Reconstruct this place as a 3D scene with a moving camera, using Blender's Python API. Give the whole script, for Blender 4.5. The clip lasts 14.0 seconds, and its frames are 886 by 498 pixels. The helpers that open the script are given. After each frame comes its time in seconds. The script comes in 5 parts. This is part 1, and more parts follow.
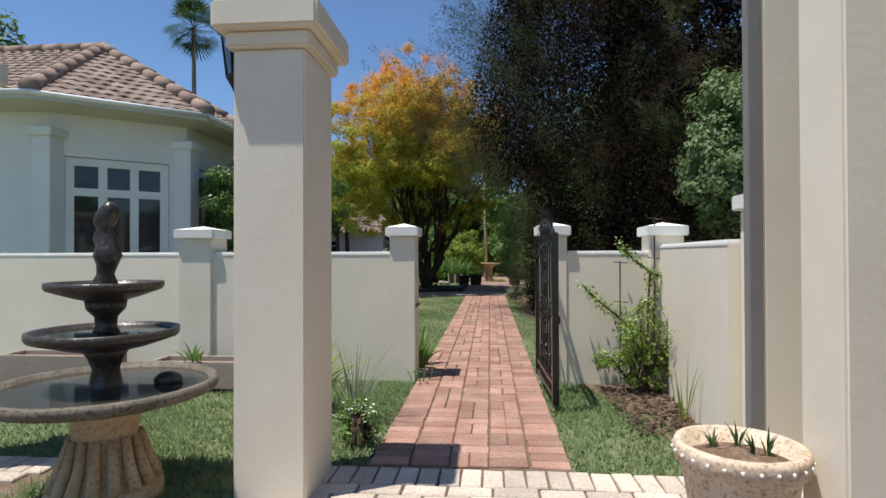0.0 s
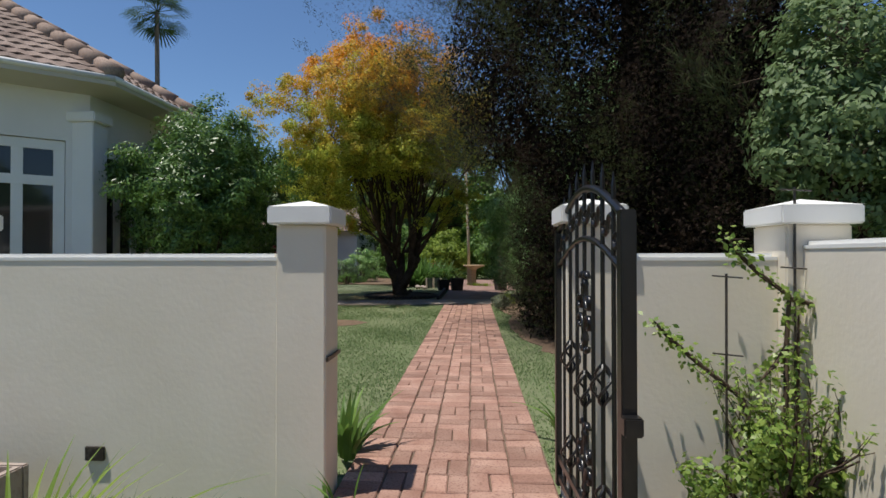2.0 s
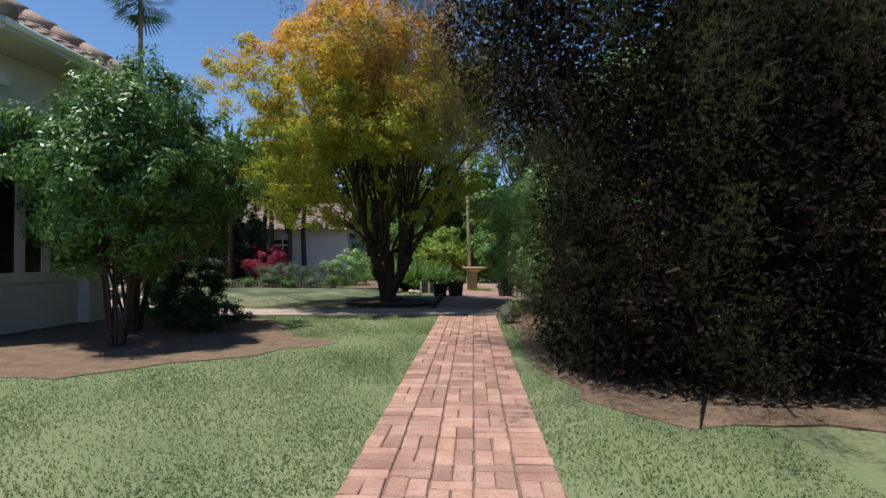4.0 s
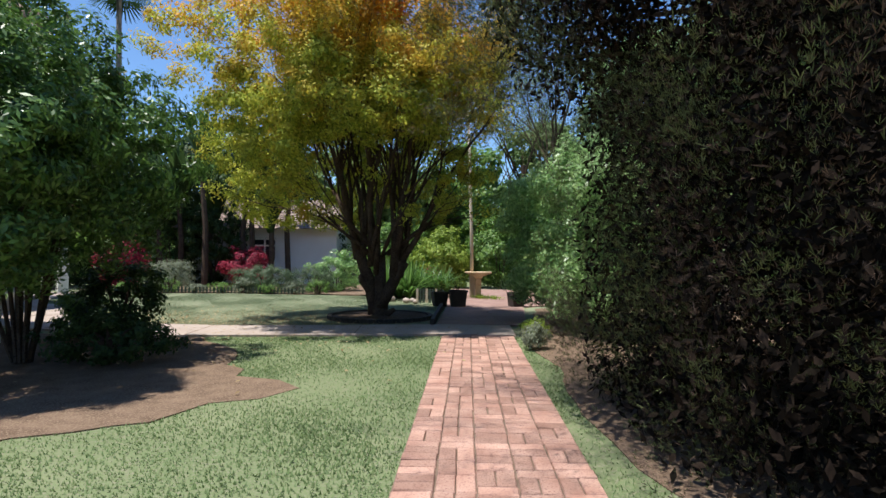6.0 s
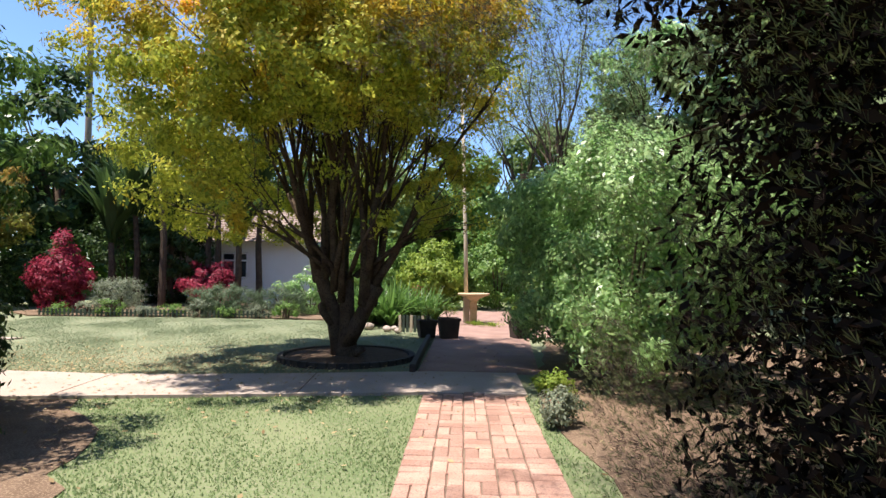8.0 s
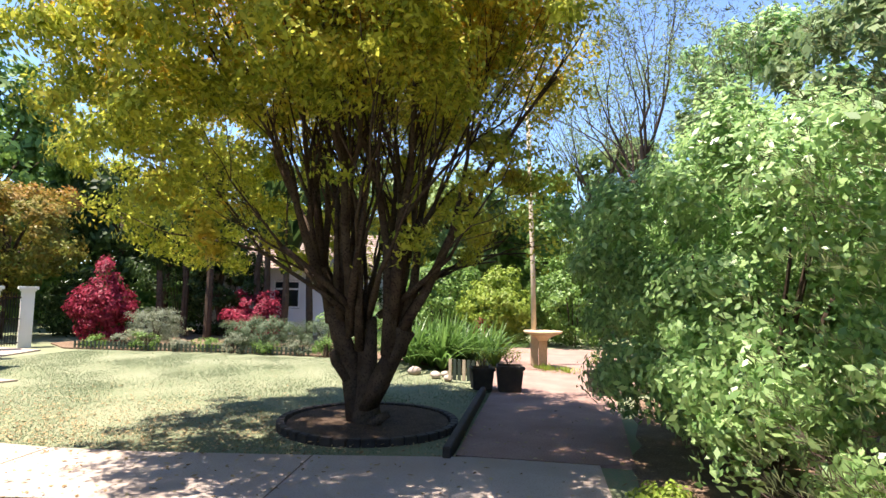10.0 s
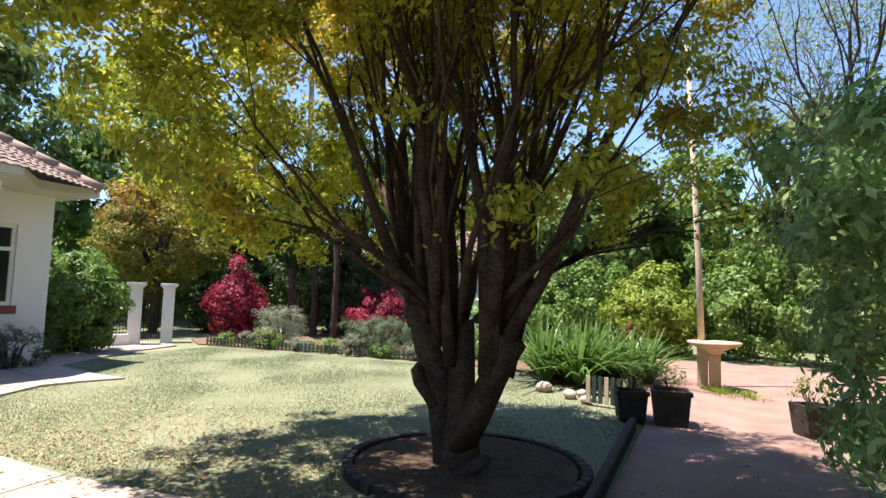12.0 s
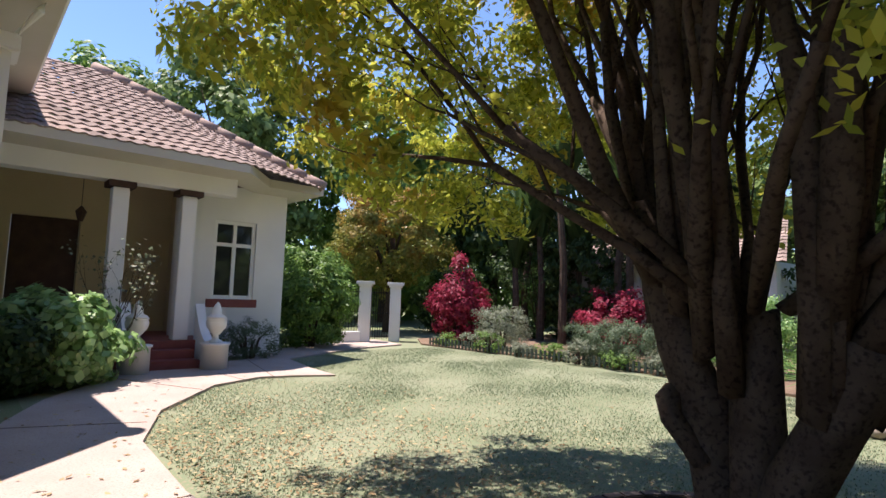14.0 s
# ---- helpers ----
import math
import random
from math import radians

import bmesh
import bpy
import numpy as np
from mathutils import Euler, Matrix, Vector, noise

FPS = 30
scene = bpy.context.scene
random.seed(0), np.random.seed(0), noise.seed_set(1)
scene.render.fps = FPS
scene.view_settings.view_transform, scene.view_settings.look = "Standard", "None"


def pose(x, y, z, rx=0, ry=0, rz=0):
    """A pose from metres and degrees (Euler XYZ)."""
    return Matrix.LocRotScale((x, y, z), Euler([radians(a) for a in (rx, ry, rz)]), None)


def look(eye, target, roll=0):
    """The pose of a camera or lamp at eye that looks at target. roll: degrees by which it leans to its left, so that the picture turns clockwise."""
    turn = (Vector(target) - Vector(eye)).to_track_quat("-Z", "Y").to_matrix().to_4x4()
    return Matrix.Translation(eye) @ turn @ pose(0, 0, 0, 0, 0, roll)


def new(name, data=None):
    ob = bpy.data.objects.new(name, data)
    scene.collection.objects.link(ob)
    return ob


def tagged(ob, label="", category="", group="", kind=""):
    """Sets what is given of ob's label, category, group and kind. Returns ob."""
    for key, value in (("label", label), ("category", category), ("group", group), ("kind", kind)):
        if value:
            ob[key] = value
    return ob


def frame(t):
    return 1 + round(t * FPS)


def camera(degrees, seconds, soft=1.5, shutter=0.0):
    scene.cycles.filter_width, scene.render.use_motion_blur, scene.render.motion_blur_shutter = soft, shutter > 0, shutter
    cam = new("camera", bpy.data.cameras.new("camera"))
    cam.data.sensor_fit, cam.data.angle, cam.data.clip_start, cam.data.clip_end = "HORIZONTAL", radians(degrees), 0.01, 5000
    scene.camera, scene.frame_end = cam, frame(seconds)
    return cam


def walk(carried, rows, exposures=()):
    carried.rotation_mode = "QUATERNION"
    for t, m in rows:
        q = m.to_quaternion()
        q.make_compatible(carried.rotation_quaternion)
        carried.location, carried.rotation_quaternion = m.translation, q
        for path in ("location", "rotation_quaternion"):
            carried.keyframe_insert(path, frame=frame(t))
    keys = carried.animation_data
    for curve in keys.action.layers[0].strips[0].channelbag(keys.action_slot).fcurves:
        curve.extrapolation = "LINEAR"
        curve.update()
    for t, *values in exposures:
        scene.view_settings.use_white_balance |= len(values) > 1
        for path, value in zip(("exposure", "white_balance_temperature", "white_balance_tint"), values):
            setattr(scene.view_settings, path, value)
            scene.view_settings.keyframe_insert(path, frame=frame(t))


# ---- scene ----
# the camera and its walk: seconds, place, yaw, pitch, lean
cam = camera(77.5, 14.0)
ROWS = [
    (0.0, 0.120, 0.550, 1.190, 4.81, 0.61, -0.18),
    (0.5, 0.122, 1.202, 1.209, 3.93, 0.57, -0.12),
    (1.0, 0.126, 1.843, 1.223, 3.39, 0.58, -0.16),
    (1.5, 0.122, 2.482, 1.218, 3.32, 0.61, -0.07),
    (2.0, 0.139, 3.105, 1.216, 3.11, 0.65, -0.04),
    (2.5, 0.133, 3.726, 1.164, 3.00, 0.73, 0.02),
    (3.0, 0.138, 4.323, 1.156, 2.82, 0.77, 0.08),
    (5.5, -0.085, 7.325, 1.234, 3.58, 0.92, 0.55),
    (6.0, -0.174, 7.928, 1.237, 2.56, 0.98, 0.56),
    (6.5, -0.243, 8.569, 1.247, 1.71, 1.25, 0.61),
    (7.0, -0.291, 9.224, 1.254, 1.61, 1.62, 0.65),
    (9.3, 0.081, 12.052, 1.575, 5.76, 4.27, 1.00),
    (9.5, 0.059, 12.266, 1.572, 6.89, 4.67, 1.00),
    (10.0, 0.034, 12.808, 1.549, 9.62, 4.96, 1.00),
    (10.5, 0.016, 13.333, 1.553, 12.63, 4.85, 0.80),
    (11.0, -0.014, 13.835, 1.549, 16.17, 4.85, 0.90),
    (11.5, -0.035, 14.327, 1.523, 19.86, 4.82, 1.20),
    (12.0, -0.123, 14.798, 1.501, 24.48, 4.82, 1.50),
    (12.5, -0.251, 15.236, 1.476, 28.93, 4.85, 1.90),
    (13.0, -0.422, 15.656, 1.405, 33.75, 4.90, 2.00),
    (13.5, -0.695, 16.072, 1.359, 42.15, 4.85, 2.00),
    (14.0, -0.989, 16.457, 1.309, 48.54, 4.85, 2.00),
]
walk(cam, [(t, pose(x, y, z, 90 + pitch, -lean, yaw)) for t, x, y, z, yaw, pitch, lean in ROWS],
     [(0.0, 0.18, 6500, 9), (1.5, -0.1, 6500, 9), (3.0, 0.06, 6450, 9), (5.5, 0.52, 6250, 9), (7.0, 0.8, 6400, 10), (9.5, 1.58, 7050, 16), (11.0, 1.7, 7050, 16), (12.5, 1.2, 6750, 18), (14.0, 1.08, 6600, 22)])

# ---- sky and sun ----
SUN = Vector((-0.26, -0.14, 1.0)).normalized()
world = bpy.data.worlds.new("sky")
scene.world = world
world.use_nodes = True
wn = world.node_tree
sky = wn.nodes.new("ShaderNodeTexSky")
sky.sky_type = "NISHITA"
sky.sun_disc = False
sky.sun_elevation = math.asin(SUN.z)
sky.sun_rotation = math.atan2(SUN.x, SUN.y)
sky.air_density, sky.dust_density, sky.ozone_density = 1.0, 0.0, 8.0
wn.nodes["Background"].inputs["Strength"].default_value = 0.12
wn.links.new(sky.outputs[0], wn.nodes["Background"].inputs["Color"])
sun = new("sun", bpy.data.lights.new("sun", "SUN"))
sun.data.energy, sun.data.angle, sun.data.color = 5.0, radians(0.5), (1.0, 0.95, 0.87)
sun.matrix_world = look(SUN * 60, (0, 0, 0))
scene.view_settings.exposure = 0.0


# ---- materials ----
def base_material(name):
    m = bpy.data.materials.new(name)
    m.use_nodes = True
    nt = m.node_tree
    return m, nt, nt.nodes["Principled BSDF"], nt.links.new


def textured(name, c1, c2, scale=8.0, fine=60.0, rough=0.85, bump=0.3, c3=None, spread=0.0, metal=0.0, big=0.7, spec=0.3, islands=False, relief=0.004):
    """Two colours mixed by a coarse noise, fine grain and relief, and a shade of its own per object (or per island)."""
    m, nt, bsdf, link = base_material(name)
    n = nt.nodes.new
    tc = n("ShaderNodeTexCoord")
    a, b = n("ShaderNodeTexNoise"), n("ShaderNodeTexNoise")
    a.inputs["Scale"].default_value, a.inputs["Detail"].default_value = scale, 6
    b.inputs["Scale"].default_value, b.inputs["Detail"].default_value = fine, 4
    geo = n("ShaderNodeNewGeometry")
    link(geo.outputs["Position"], a.inputs["Vector"])
    link(geo.outputs["Position"], b.inputs["Vector"])
    ramp = n("ShaderNodeValToRGB")
    ramp.color_ramp.elements[0].color, ramp.color_ramp.elements[1].color = (*c1, 1), (*c2, 1)
    ramp.color_ramp.elements[0].position, ramp.color_ramp.elements[1].position = 0.5 - big / 3, 0.5 + big / 3
    link(a.outputs["Fac"], ramp.inputs["Fac"])
    colour = ramp.outputs["Color"]
    if c3:
        mix = n("ShaderNodeMix")
        mix.data_type = "RGBA"
        r2 = n("ShaderNodeValToRGB")
        r2.color_ramp.elements[0].position, r2.color_ramp.elements[1].position = 0.5, 0.68
        link(b.outputs["Fac"], r2.inputs["Fac"])
        link(r2.outputs["Color"], mix.inputs["Factor"])
        link(colour, mix.inputs["A"])
        mix.inputs["B"].default_value = (*c3, 1)
        colour = mix.outputs["Result"]
    if spread:
        info = n("ShaderNodeObjectInfo")
        mr = n("ShaderNodeMapRange")
        mr.inputs["To Min"].default_value, mr.inputs["To Max"].default_value = 1 - spread, 1 + spread
        link(geo.outputs["Random Per Island"] if islands else info.outputs["Random"], mr.inputs["Value"])
        hsv = n("ShaderNodeHueSaturation")
        link(mr.outputs["Result"], hsv.inputs["Value"])
        link(colour, hsv.inputs["Color"])
        colour = hsv.outputs["Color"]
    link(colour, bsdf.inputs["Base Color"])
    bsdf.inputs["Roughness"].default_value, bsdf.inputs["Metallic"].default_value = rough, metal
    bsdf.inputs["Specular IOR Level"].default_value = spec
    if bump:
        bp = n("ShaderNodeBump")
        bp.inputs["Strength"].default_value, bp.inputs["Distance"].default_value = bump, relief
        link(b.outputs["Fac"], bp.inputs["Height"])
        link(bp.outputs["Normal"], bsdf.inputs["Normal"])
    return m


def leafy(name, low, high, autumn=None, z0=0.0, z1=1.0, rough=0.5, through_light=0.4, spec=0.25):
    """Leaves: each has a shade of its own between two greens; with autumn, the upper leaves turn to that colour."""
    m, nt, bsdf, link = base_material(name)
    n = nt.nodes.new
    geo = n("ShaderNodeNewGeometry")
    ramp = n("ShaderNodeValToRGB")
    ramp.color_ramp.elements[0].color, ramp.color_ramp.elements[1].color = (*low, 1), (*high, 1)
    link(geo.outputs["Random Per Island"], ramp.inputs["Fac"])
    colour = ramp.outputs["Color"]
    if autumn:
        sep = n("ShaderNodeSeparateXYZ")
        link(geo.outputs["Position"], sep.inputs[0])
        mr = n("ShaderNodeMapRange")
        mr.inputs["From Min"].default_value, mr.inputs["From Max"].default_value = z0, z1
        link(sep.outputs["Z"], mr.inputs["Value"])
        ns = n("ShaderNodeTexNoise")
        ns.inputs["Scale"].default_value, ns.inputs["Detail"].default_value = 1.7, 4
        link(geo.outputs["Position"], ns.inputs["Vector"])
        add = n("ShaderNodeMath")
        add.operation = "MULTIPLY_ADD"
        link(ns.outputs["Fac"], add.inputs[0])
        add.inputs[1].default_value = 2.4
        link(mr.outputs["Result"], add.inputs[2])
        sub = n("ShaderNodeMath")
        sub.operation, sub.use_clamp = "SUBTRACT", True
        link(add.outputs[0], sub.inputs[0])
        sub.inputs[1].default_value = 1.3
        mix = n("ShaderNodeMix")
        mix.data_type = "RGBA"
        link(sub.outputs[0], mix.inputs["Factor"])
        link(colour, mix.inputs["A"])
        mix.inputs["B"].default_value = (*autumn, 1)
        colour = mix.outputs["Result"]
    link(colour, bsdf.inputs["Base Color"])
    bsdf.inputs["Roughness"].default_value = rough
    bsdf.inputs["Specular IOR Level"].default_value = spec
    tr = n("ShaderNodeBsdfTranslucent")
    link(colour, tr.inputs["Color"])
    ms = n("ShaderNodeMixShader")
    ms.inputs[0].default_value = through_light
    link(bsdf.outputs[0], ms.inputs[1])
    link(tr.outputs[0], ms.inputs[2])
    link(ms.outputs[0], nt.nodes["Material Output"].inputs["Surface"])
    return m


def plain_glass(name, tint=(0.02, 0.022, 0.025), rough=0.05):
    m, nt, bsdf, link = base_material(name)
    bsdf.inputs["Base Color"].default_value = (*tint, 1)
    bsdf.inputs["Roughness"].default_value = rough
    bsdf.inputs["Specular IOR Level"].default_value = 0.6
    return m


M_CREAM = textured("cream_plaster", (0.735, 0.665, 0.54), (0.85, 0.785, 0.67), 1.6, 38, 0.9, 0.3, spec=0.15, relief=0.003, big=0.9)
M_WHITE = textured("white_paint", (0.76, 0.75, 0.71), (0.84, 0.83, 0.80), 1.5, 70, 0.75, 0.15, spec=0.2)
M_HOUSE = textured("house_plaster", (0.74, 0.72, 0.69), (0.83, 0.81, 0.78), 0.8, 50, 0.9, 0.3, spec=0.15)
M_YELLOW = textured("ochre_plaster", (0.55, 0.45, 0.27), (0.62, 0.52, 0.33), 1.0, 50, 0.9, 0.2, spec=0.15)
BRICK_LOOK = dict(c1=(0.30, 0.165, 0.125), c2=(0.44, 0.285, 0.225), scale=4, fine=80, rough=0.92, bump=0.8, c3=(0.25, 0.14, 0.11), spread=0.24, spec=0.12)
M_BRICK = textured("red_paver", **BRICK_LOOK)
M_EDGE = textured("pale_paver", (0.50, 0.42, 0.35), (0.62, 0.54, 0.45), 6, 80, 0.9, 0.4, (0.40, 0.32, 0.26), 0.2, spec=0.15)
M_SAND = textured("joint_sand", (0.14, 0.095, 0.07), (0.22, 0.16, 0.12), 9, 120, 0.95, 0.5, spec=0.1)
M_CONCRETE = textured("concrete", (0.33, 0.265, 0.225), (0.43, 0.36, 0.315), 1.3, 70, 0.9, 0.35, (0.32, 0.25, 0.21), spec=0.12)
# white eave paint toned down so the underside's shade is in the colour
M_EAVESHADE = textured("shaded_white_eaves", (0.52, 0.48, 0.40), (0.60, 0.56, 0.48), 1.0, 50, 0.85, 0.15, spec=0.15)
M_PINK = textured("pink_paving", (0.235, 0.145, 0.12), (0.35, 0.235, 0.20), 2.0, 60, 0.9, 0.4, (0.20, 0.12, 0.10), spec=0.12)
M_SOIL = textured("soil", (0.10, 0.065, 0.045), (0.19, 0.13, 0.09), 5, 60, 0.95, 0.8, (0.26, 0.19, 0.13), spec=0.1)
# copy of the soil, darkened to paint in the crown's shade
M_RINGSHADE = textured("ring_shade_soil", (0.045, 0.03, 0.022), (0.095, 0.066, 0.048), 6, 50, 0.95, 0.8, (0.14, 0.10, 0.07), spec=0.08)
M_BARK = textured("bark", (0.06, 0.042, 0.031), (0.115, 0.085, 0.062), 7, 40, 0.95, 0.9, (0.035, 0.025, 0.02), spec=0.06)
M_PALMBARK = textured("palm_bark", (0.16, 0.12, 0.09), (0.24, 0.19, 0.15), 6, 30, 0.95, 0.8, spec=0.1)
M_BLACK = textured("black_enamel", (0.008, 0.008, 0.009), (0.016, 0.015, 0.015), 10, 80, 0.28, 0.1, spec=0.5)
M_TILE = textured("roof_tile", (0.205, 0.15, 0.125), (0.32, 0.25, 0.21), 2.0, 40, 0.9, 0.5, (0.15, 0.115, 0.10), 0.22, spec=0.12, islands=True)
M_RIDGE = textured("ridge_tile", (0.28, 0.20, 0.16), (0.38, 0.29, 0.235), 3.0, 40, 0.9, 0.5, (0.19, 0.14, 0.115), 0.2, spec=0.12)
M_GLASS = plain_glass("dark_glass")
M_MAROON = textured("maroon_sill", (0.20, 0.055, 0.05), (0.26, 0.08, 0.07), 5, 50, 0.6, 0.2)
M_BROWN = textured("brown_wood", (0.05, 0.025, 0.018), (0.09, 0.05, 0.035), 5, 50, 0.6, 0.3)
M_STONE = textured("sandstone", (0.50, 0.36, 0.22), (0.60, 0.46, 0.31), 5, 50, 0.9, 0.5, (0.38, 0.26, 0.16), spec=0.15)
M_GREYSTONE = textured("weathered_grey_stone", (0.10, 0.085, 0.07), (0.21, 0.18, 0.145), 8, 60, 0.7, 0.6, (0.06, 0.05, 0.04))
M_GREYSTRIP = textured("strip_grey", (0.20, 0.19, 0.185), (0.25, 0.24, 0.23), 3, 60, 0.7, 0.15)
M_WETSTONE = textured("wet_dark_stone", (0.022, 0.018, 0.015), (0.055, 0.045, 0.036), 9, 50, 0.35, 0.6, (0.09, 0.08, 0.065), spec=0.5)
M_WATER = plain_glass("water", (0.035, 0.03, 0.022), 0.06)
M_POT = textured("pale_terracotta", (0.55, 0.42, 0.30), (0.70, 0.60, 0.48), 7, 60, 0.9, 0.5, (0.36, 0.24, 0.16), spec=0.15)
M_DARKPOT = textured("dark_pot", (0.035, 0.028, 0.025), (0.07, 0.055, 0.045), 8, 60, 0.8, 0.4)
M_FENCE = textured("green_wood", (0.03, 0.045, 0.035), (0.06, 0.08, 0.06), 8, 60, 0.8, 0.3)
M_PALEWOOD = textured("weathered_and_sunlit_wood", (0.42, 0.34, 0.24), (0.55, 0.46, 0.35), 6, 60, 0.9, 0.4)
M_GRASSBASE = textured("lawn_soil", (0.11, 0.15, 0.066), (0.19, 0.215, 0.115), 0.8, 55, 0.95, 0.3, (0.21, 0.20, 0.135), spec=0.05)
M_BLADE = leafy("grass_blade", (0.115, 0.18, 0.066), (0.235, 0.30, 0.145), rough=0.8, through_light=0.4, spec=0.1)
M_LITTER = leafy("leaf_litter", (0.16, 0.10, 0.05), (0.46, 0.36, 0.20), rough=0.8, through_light=0.2, spec=0.1)
M_DRYBLADE = leafy("dry_grass_blade", (0.15, 0.20, 0.11), (0.23, 0.27, 0.175), rough=0.8, through_light=0.4, spec=0.1)
M_DRYLAWN = textured("dry_lawn_soil", (0.135, 0.172, 0.095), (0.215, 0.242, 0.155), 0.7, 55, 0.95, 0.3, (0.27, 0.22, 0.15), spec=0.05)
M_ORANGE = leafy("autumn_leaf", (0.21, 0.285, 0.04), (0.70, 0.70, 0.11), (0.80, 0.33, 0.03), 3.3, 7.7, through_light=0.42, spec=0.15)
M_CONIFER = leafy("conifer_leaf", (0.045, 0.057, 0.025), (0.13, 0.148, 0.065), rough=0.8, through_light=0.2, spec=0.05)
M_CONIFERDRY = leafy("dry_conifer_leaf", (0.05, 0.034, 0.027), (0.12, 0.085, 0.066), rough=0.8, through_light=0.1, spec=0.05)
# near-black leaves that carry the shade of the gaps between sprays
M_CORESHADE = leafy("gap_shade_leaf", (0.009, 0.008, 0.006), (0.028, 0.019, 0.014), rough=0.9, through_light=0.02, spec=0.02)
M_GREEN = leafy("bush_leaf", (0.07, 0.155, 0.03), (0.21, 0.34, 0.075), spec=0.35)
M_BAY = leafy("bay_leaf", (0.035, 0.09, 0.018), (0.17, 0.29, 0.06), rough=0.38, through_light=0.3, spec=0.5)
M_BRIGHT = leafy("bright_leaf", (0.15, 0.29, 0.09), (0.44, 0.62, 0.26), rough=0.34, through_light=0.5, spec=0.5)
M_CLIMBER = leafy("climber_leaf", (0.10, 0.19, 0.03), (0.34, 0.44, 0.10), rough=0.4, through_light=0.4, spec=0.4)
M_AGAP = leafy("strap_leaf", (0.05, 0.12, 0.025), (0.17, 0.30, 0.07), rough=0.4, spec=0.45)
M_DARKGREEN = leafy("dark_leaf", (0.02, 0.045, 0.014), (0.075, 0.125, 0.035))
M_FAR = leafy("far_leaf", (0.09, 0.15, 0.04), (0.25, 0.34, 0.11))
M_LIME = leafy("lime_leaf", (0.15, 0.24, 0.03), (0.32, 0.40, 0.07))
M_RED = leafy("red_leaf", (0.16, 0.012, 0.03), (0.42, 0.05, 0.09))
M_GREY = leafy("grey_leaf", (0.13, 0.16, 0.10), (0.30, 0.33, 0.23))
M_LAVENDER = leafy("lavender_leaf", (0.06, 0.10, 0.05), (0.16, 0.21, 0.12))
M_RUST = leafy("rust_leaf", (0.13, 0.17, 0.03), (0.30, 0.29, 0.06), (0.45, 0.20, 0.05), 2.4, 7.0)
M_WILLOW = leafy("pale_leaf", (0.12, 0.19, 0.07), (0.26, 0.34, 0.16))


# ---- building blocks ----
def mesh_object(name, bm, material, smooth=False):
    me = bpy.data.meshes.new(name)
    bm.to_mesh(me)
    bm.free()
    me.materials.append(material)
    if smooth:
        me.shade_smooth()
    return new(name, me)


def part(name, bm, material, parent=None, label="", smooth=False):
    """Links a bmesh as one mesh object, under its thing if one is given."""
    ob = mesh_object(name, bm, material, smooth)
    if parent:
        ob.parent = parent
    if label:
        ob["label"] = label
    return ob


def thing(name, label, category, group="", at=(0, 0, 0), turn=0.0):
    ob = new(name)
    ob.matrix_basis = pose(*at, 0, 0, turn)
    ob.empty_display_size = 0.1
    return tagged(ob, label, category, group)


def block(x0, y0, z0, x1, y1, z1, bevel=0.0, bm=None):
    bm = bm or bmesh.new()
    geom = bmesh.ops.create_cube(bm, size=1.0)["verts"]
    for v in geom:
        v.co = Vector(((x0 + x1) / 2 + v.co.x * (x1 - x0), (y0 + y1) / 2 + v.co.y * (y1 - y0), (z0 + z1) / 2 + v.co.z * (z1 - z0)))
    if bevel:
        bmesh.ops.bevel(bm, geom=[e for e in bm.edges if geom[0].co is not None and set(e.verts) <= set(geom)], offset=bevel, segments=2, affect="EDGES")
    return bm


def lathe(profile, segments=32, bm=None, at=(0, 0, 0), wobble=0.0):
    """A turned body from (radius, height) pairs."""
    bm = bm or bmesh.new()
    rings = []
    for r, z in profile:
        ring = []
        for k in range(segments):
            a = 2 * math.pi * k / segments
            rr = r * (1 + wobble * math.sin(8 * a))
            ring.append(bm.verts.new((at[0] + rr * math.cos(a), at[1] + rr * math.sin(a), at[2] + z)))
        rings.append(ring)
    for lo, hi in zip(rings, rings[1:]):
        for k in range(segments):
            bm.faces.new((lo[k], lo[(k + 1) % segments], hi[(k + 1) % segments], hi[k]))
    bm.faces.new(list(reversed(rings[0])))
    bm.faces.new(rings[-1])
    return bm


def tube(points, radii, sides=8, bm=None):
    """A tapered round rod along points."""
    bm = bm or bmesh.new()
    if not hasattr(radii, "__len__"):
        radii = [radii] * len(points)
    pts = [Vector(p) for p in points]
    rings, up = [], Vector((0.13, 0.29, 0.95))
    for i, p in enumerate(pts):
        way = (pts[min(i + 1, len(pts) - 1)] - pts[max(i - 1, 0)]).normalized()
        side = way.cross(up if abs(way.dot(up)) < 0.97 else Vector((1, 0, 0.1))).normalized()
        other = side.cross(way)
        rings.append([bm.verts.new(p + radii[i] * (math.cos(2 * math.pi * k / sides) * side + math.sin(2 * math.pi * k / sides) * other)) for k in range(sides)])
    for lo, hi in zip(rings, rings[1:]):
        for k in range(sides):
            bm.faces.new((lo[k], lo[(k + 1) % sides], hi[(k + 1) % sides], hi[k]))
    bm.faces.new(rings[0][::-1])
    bm.faces.new(rings[-1])
    return bm


def prism(outline, z0, z1, bm=None):
    """An upright body over a flat outline."""
    bm = bm or bmesh.new()
    lo = [bm.verts.new((x, y, z0)) for x, y in outline]
    hi = [bm.verts.new((x, y, z1)) for x, y in outline]
    n = len(outline)
    for i in range(n):
        bm.faces.new((lo[i], lo[(i + 1) % n], hi[(i + 1) % n], hi[i]))
    bm.faces.new(lo[::-1])
    bm.faces.new(hi)
    bmesh.ops.recalc_face_normals(bm, faces=bm.faces[:])
    return bm


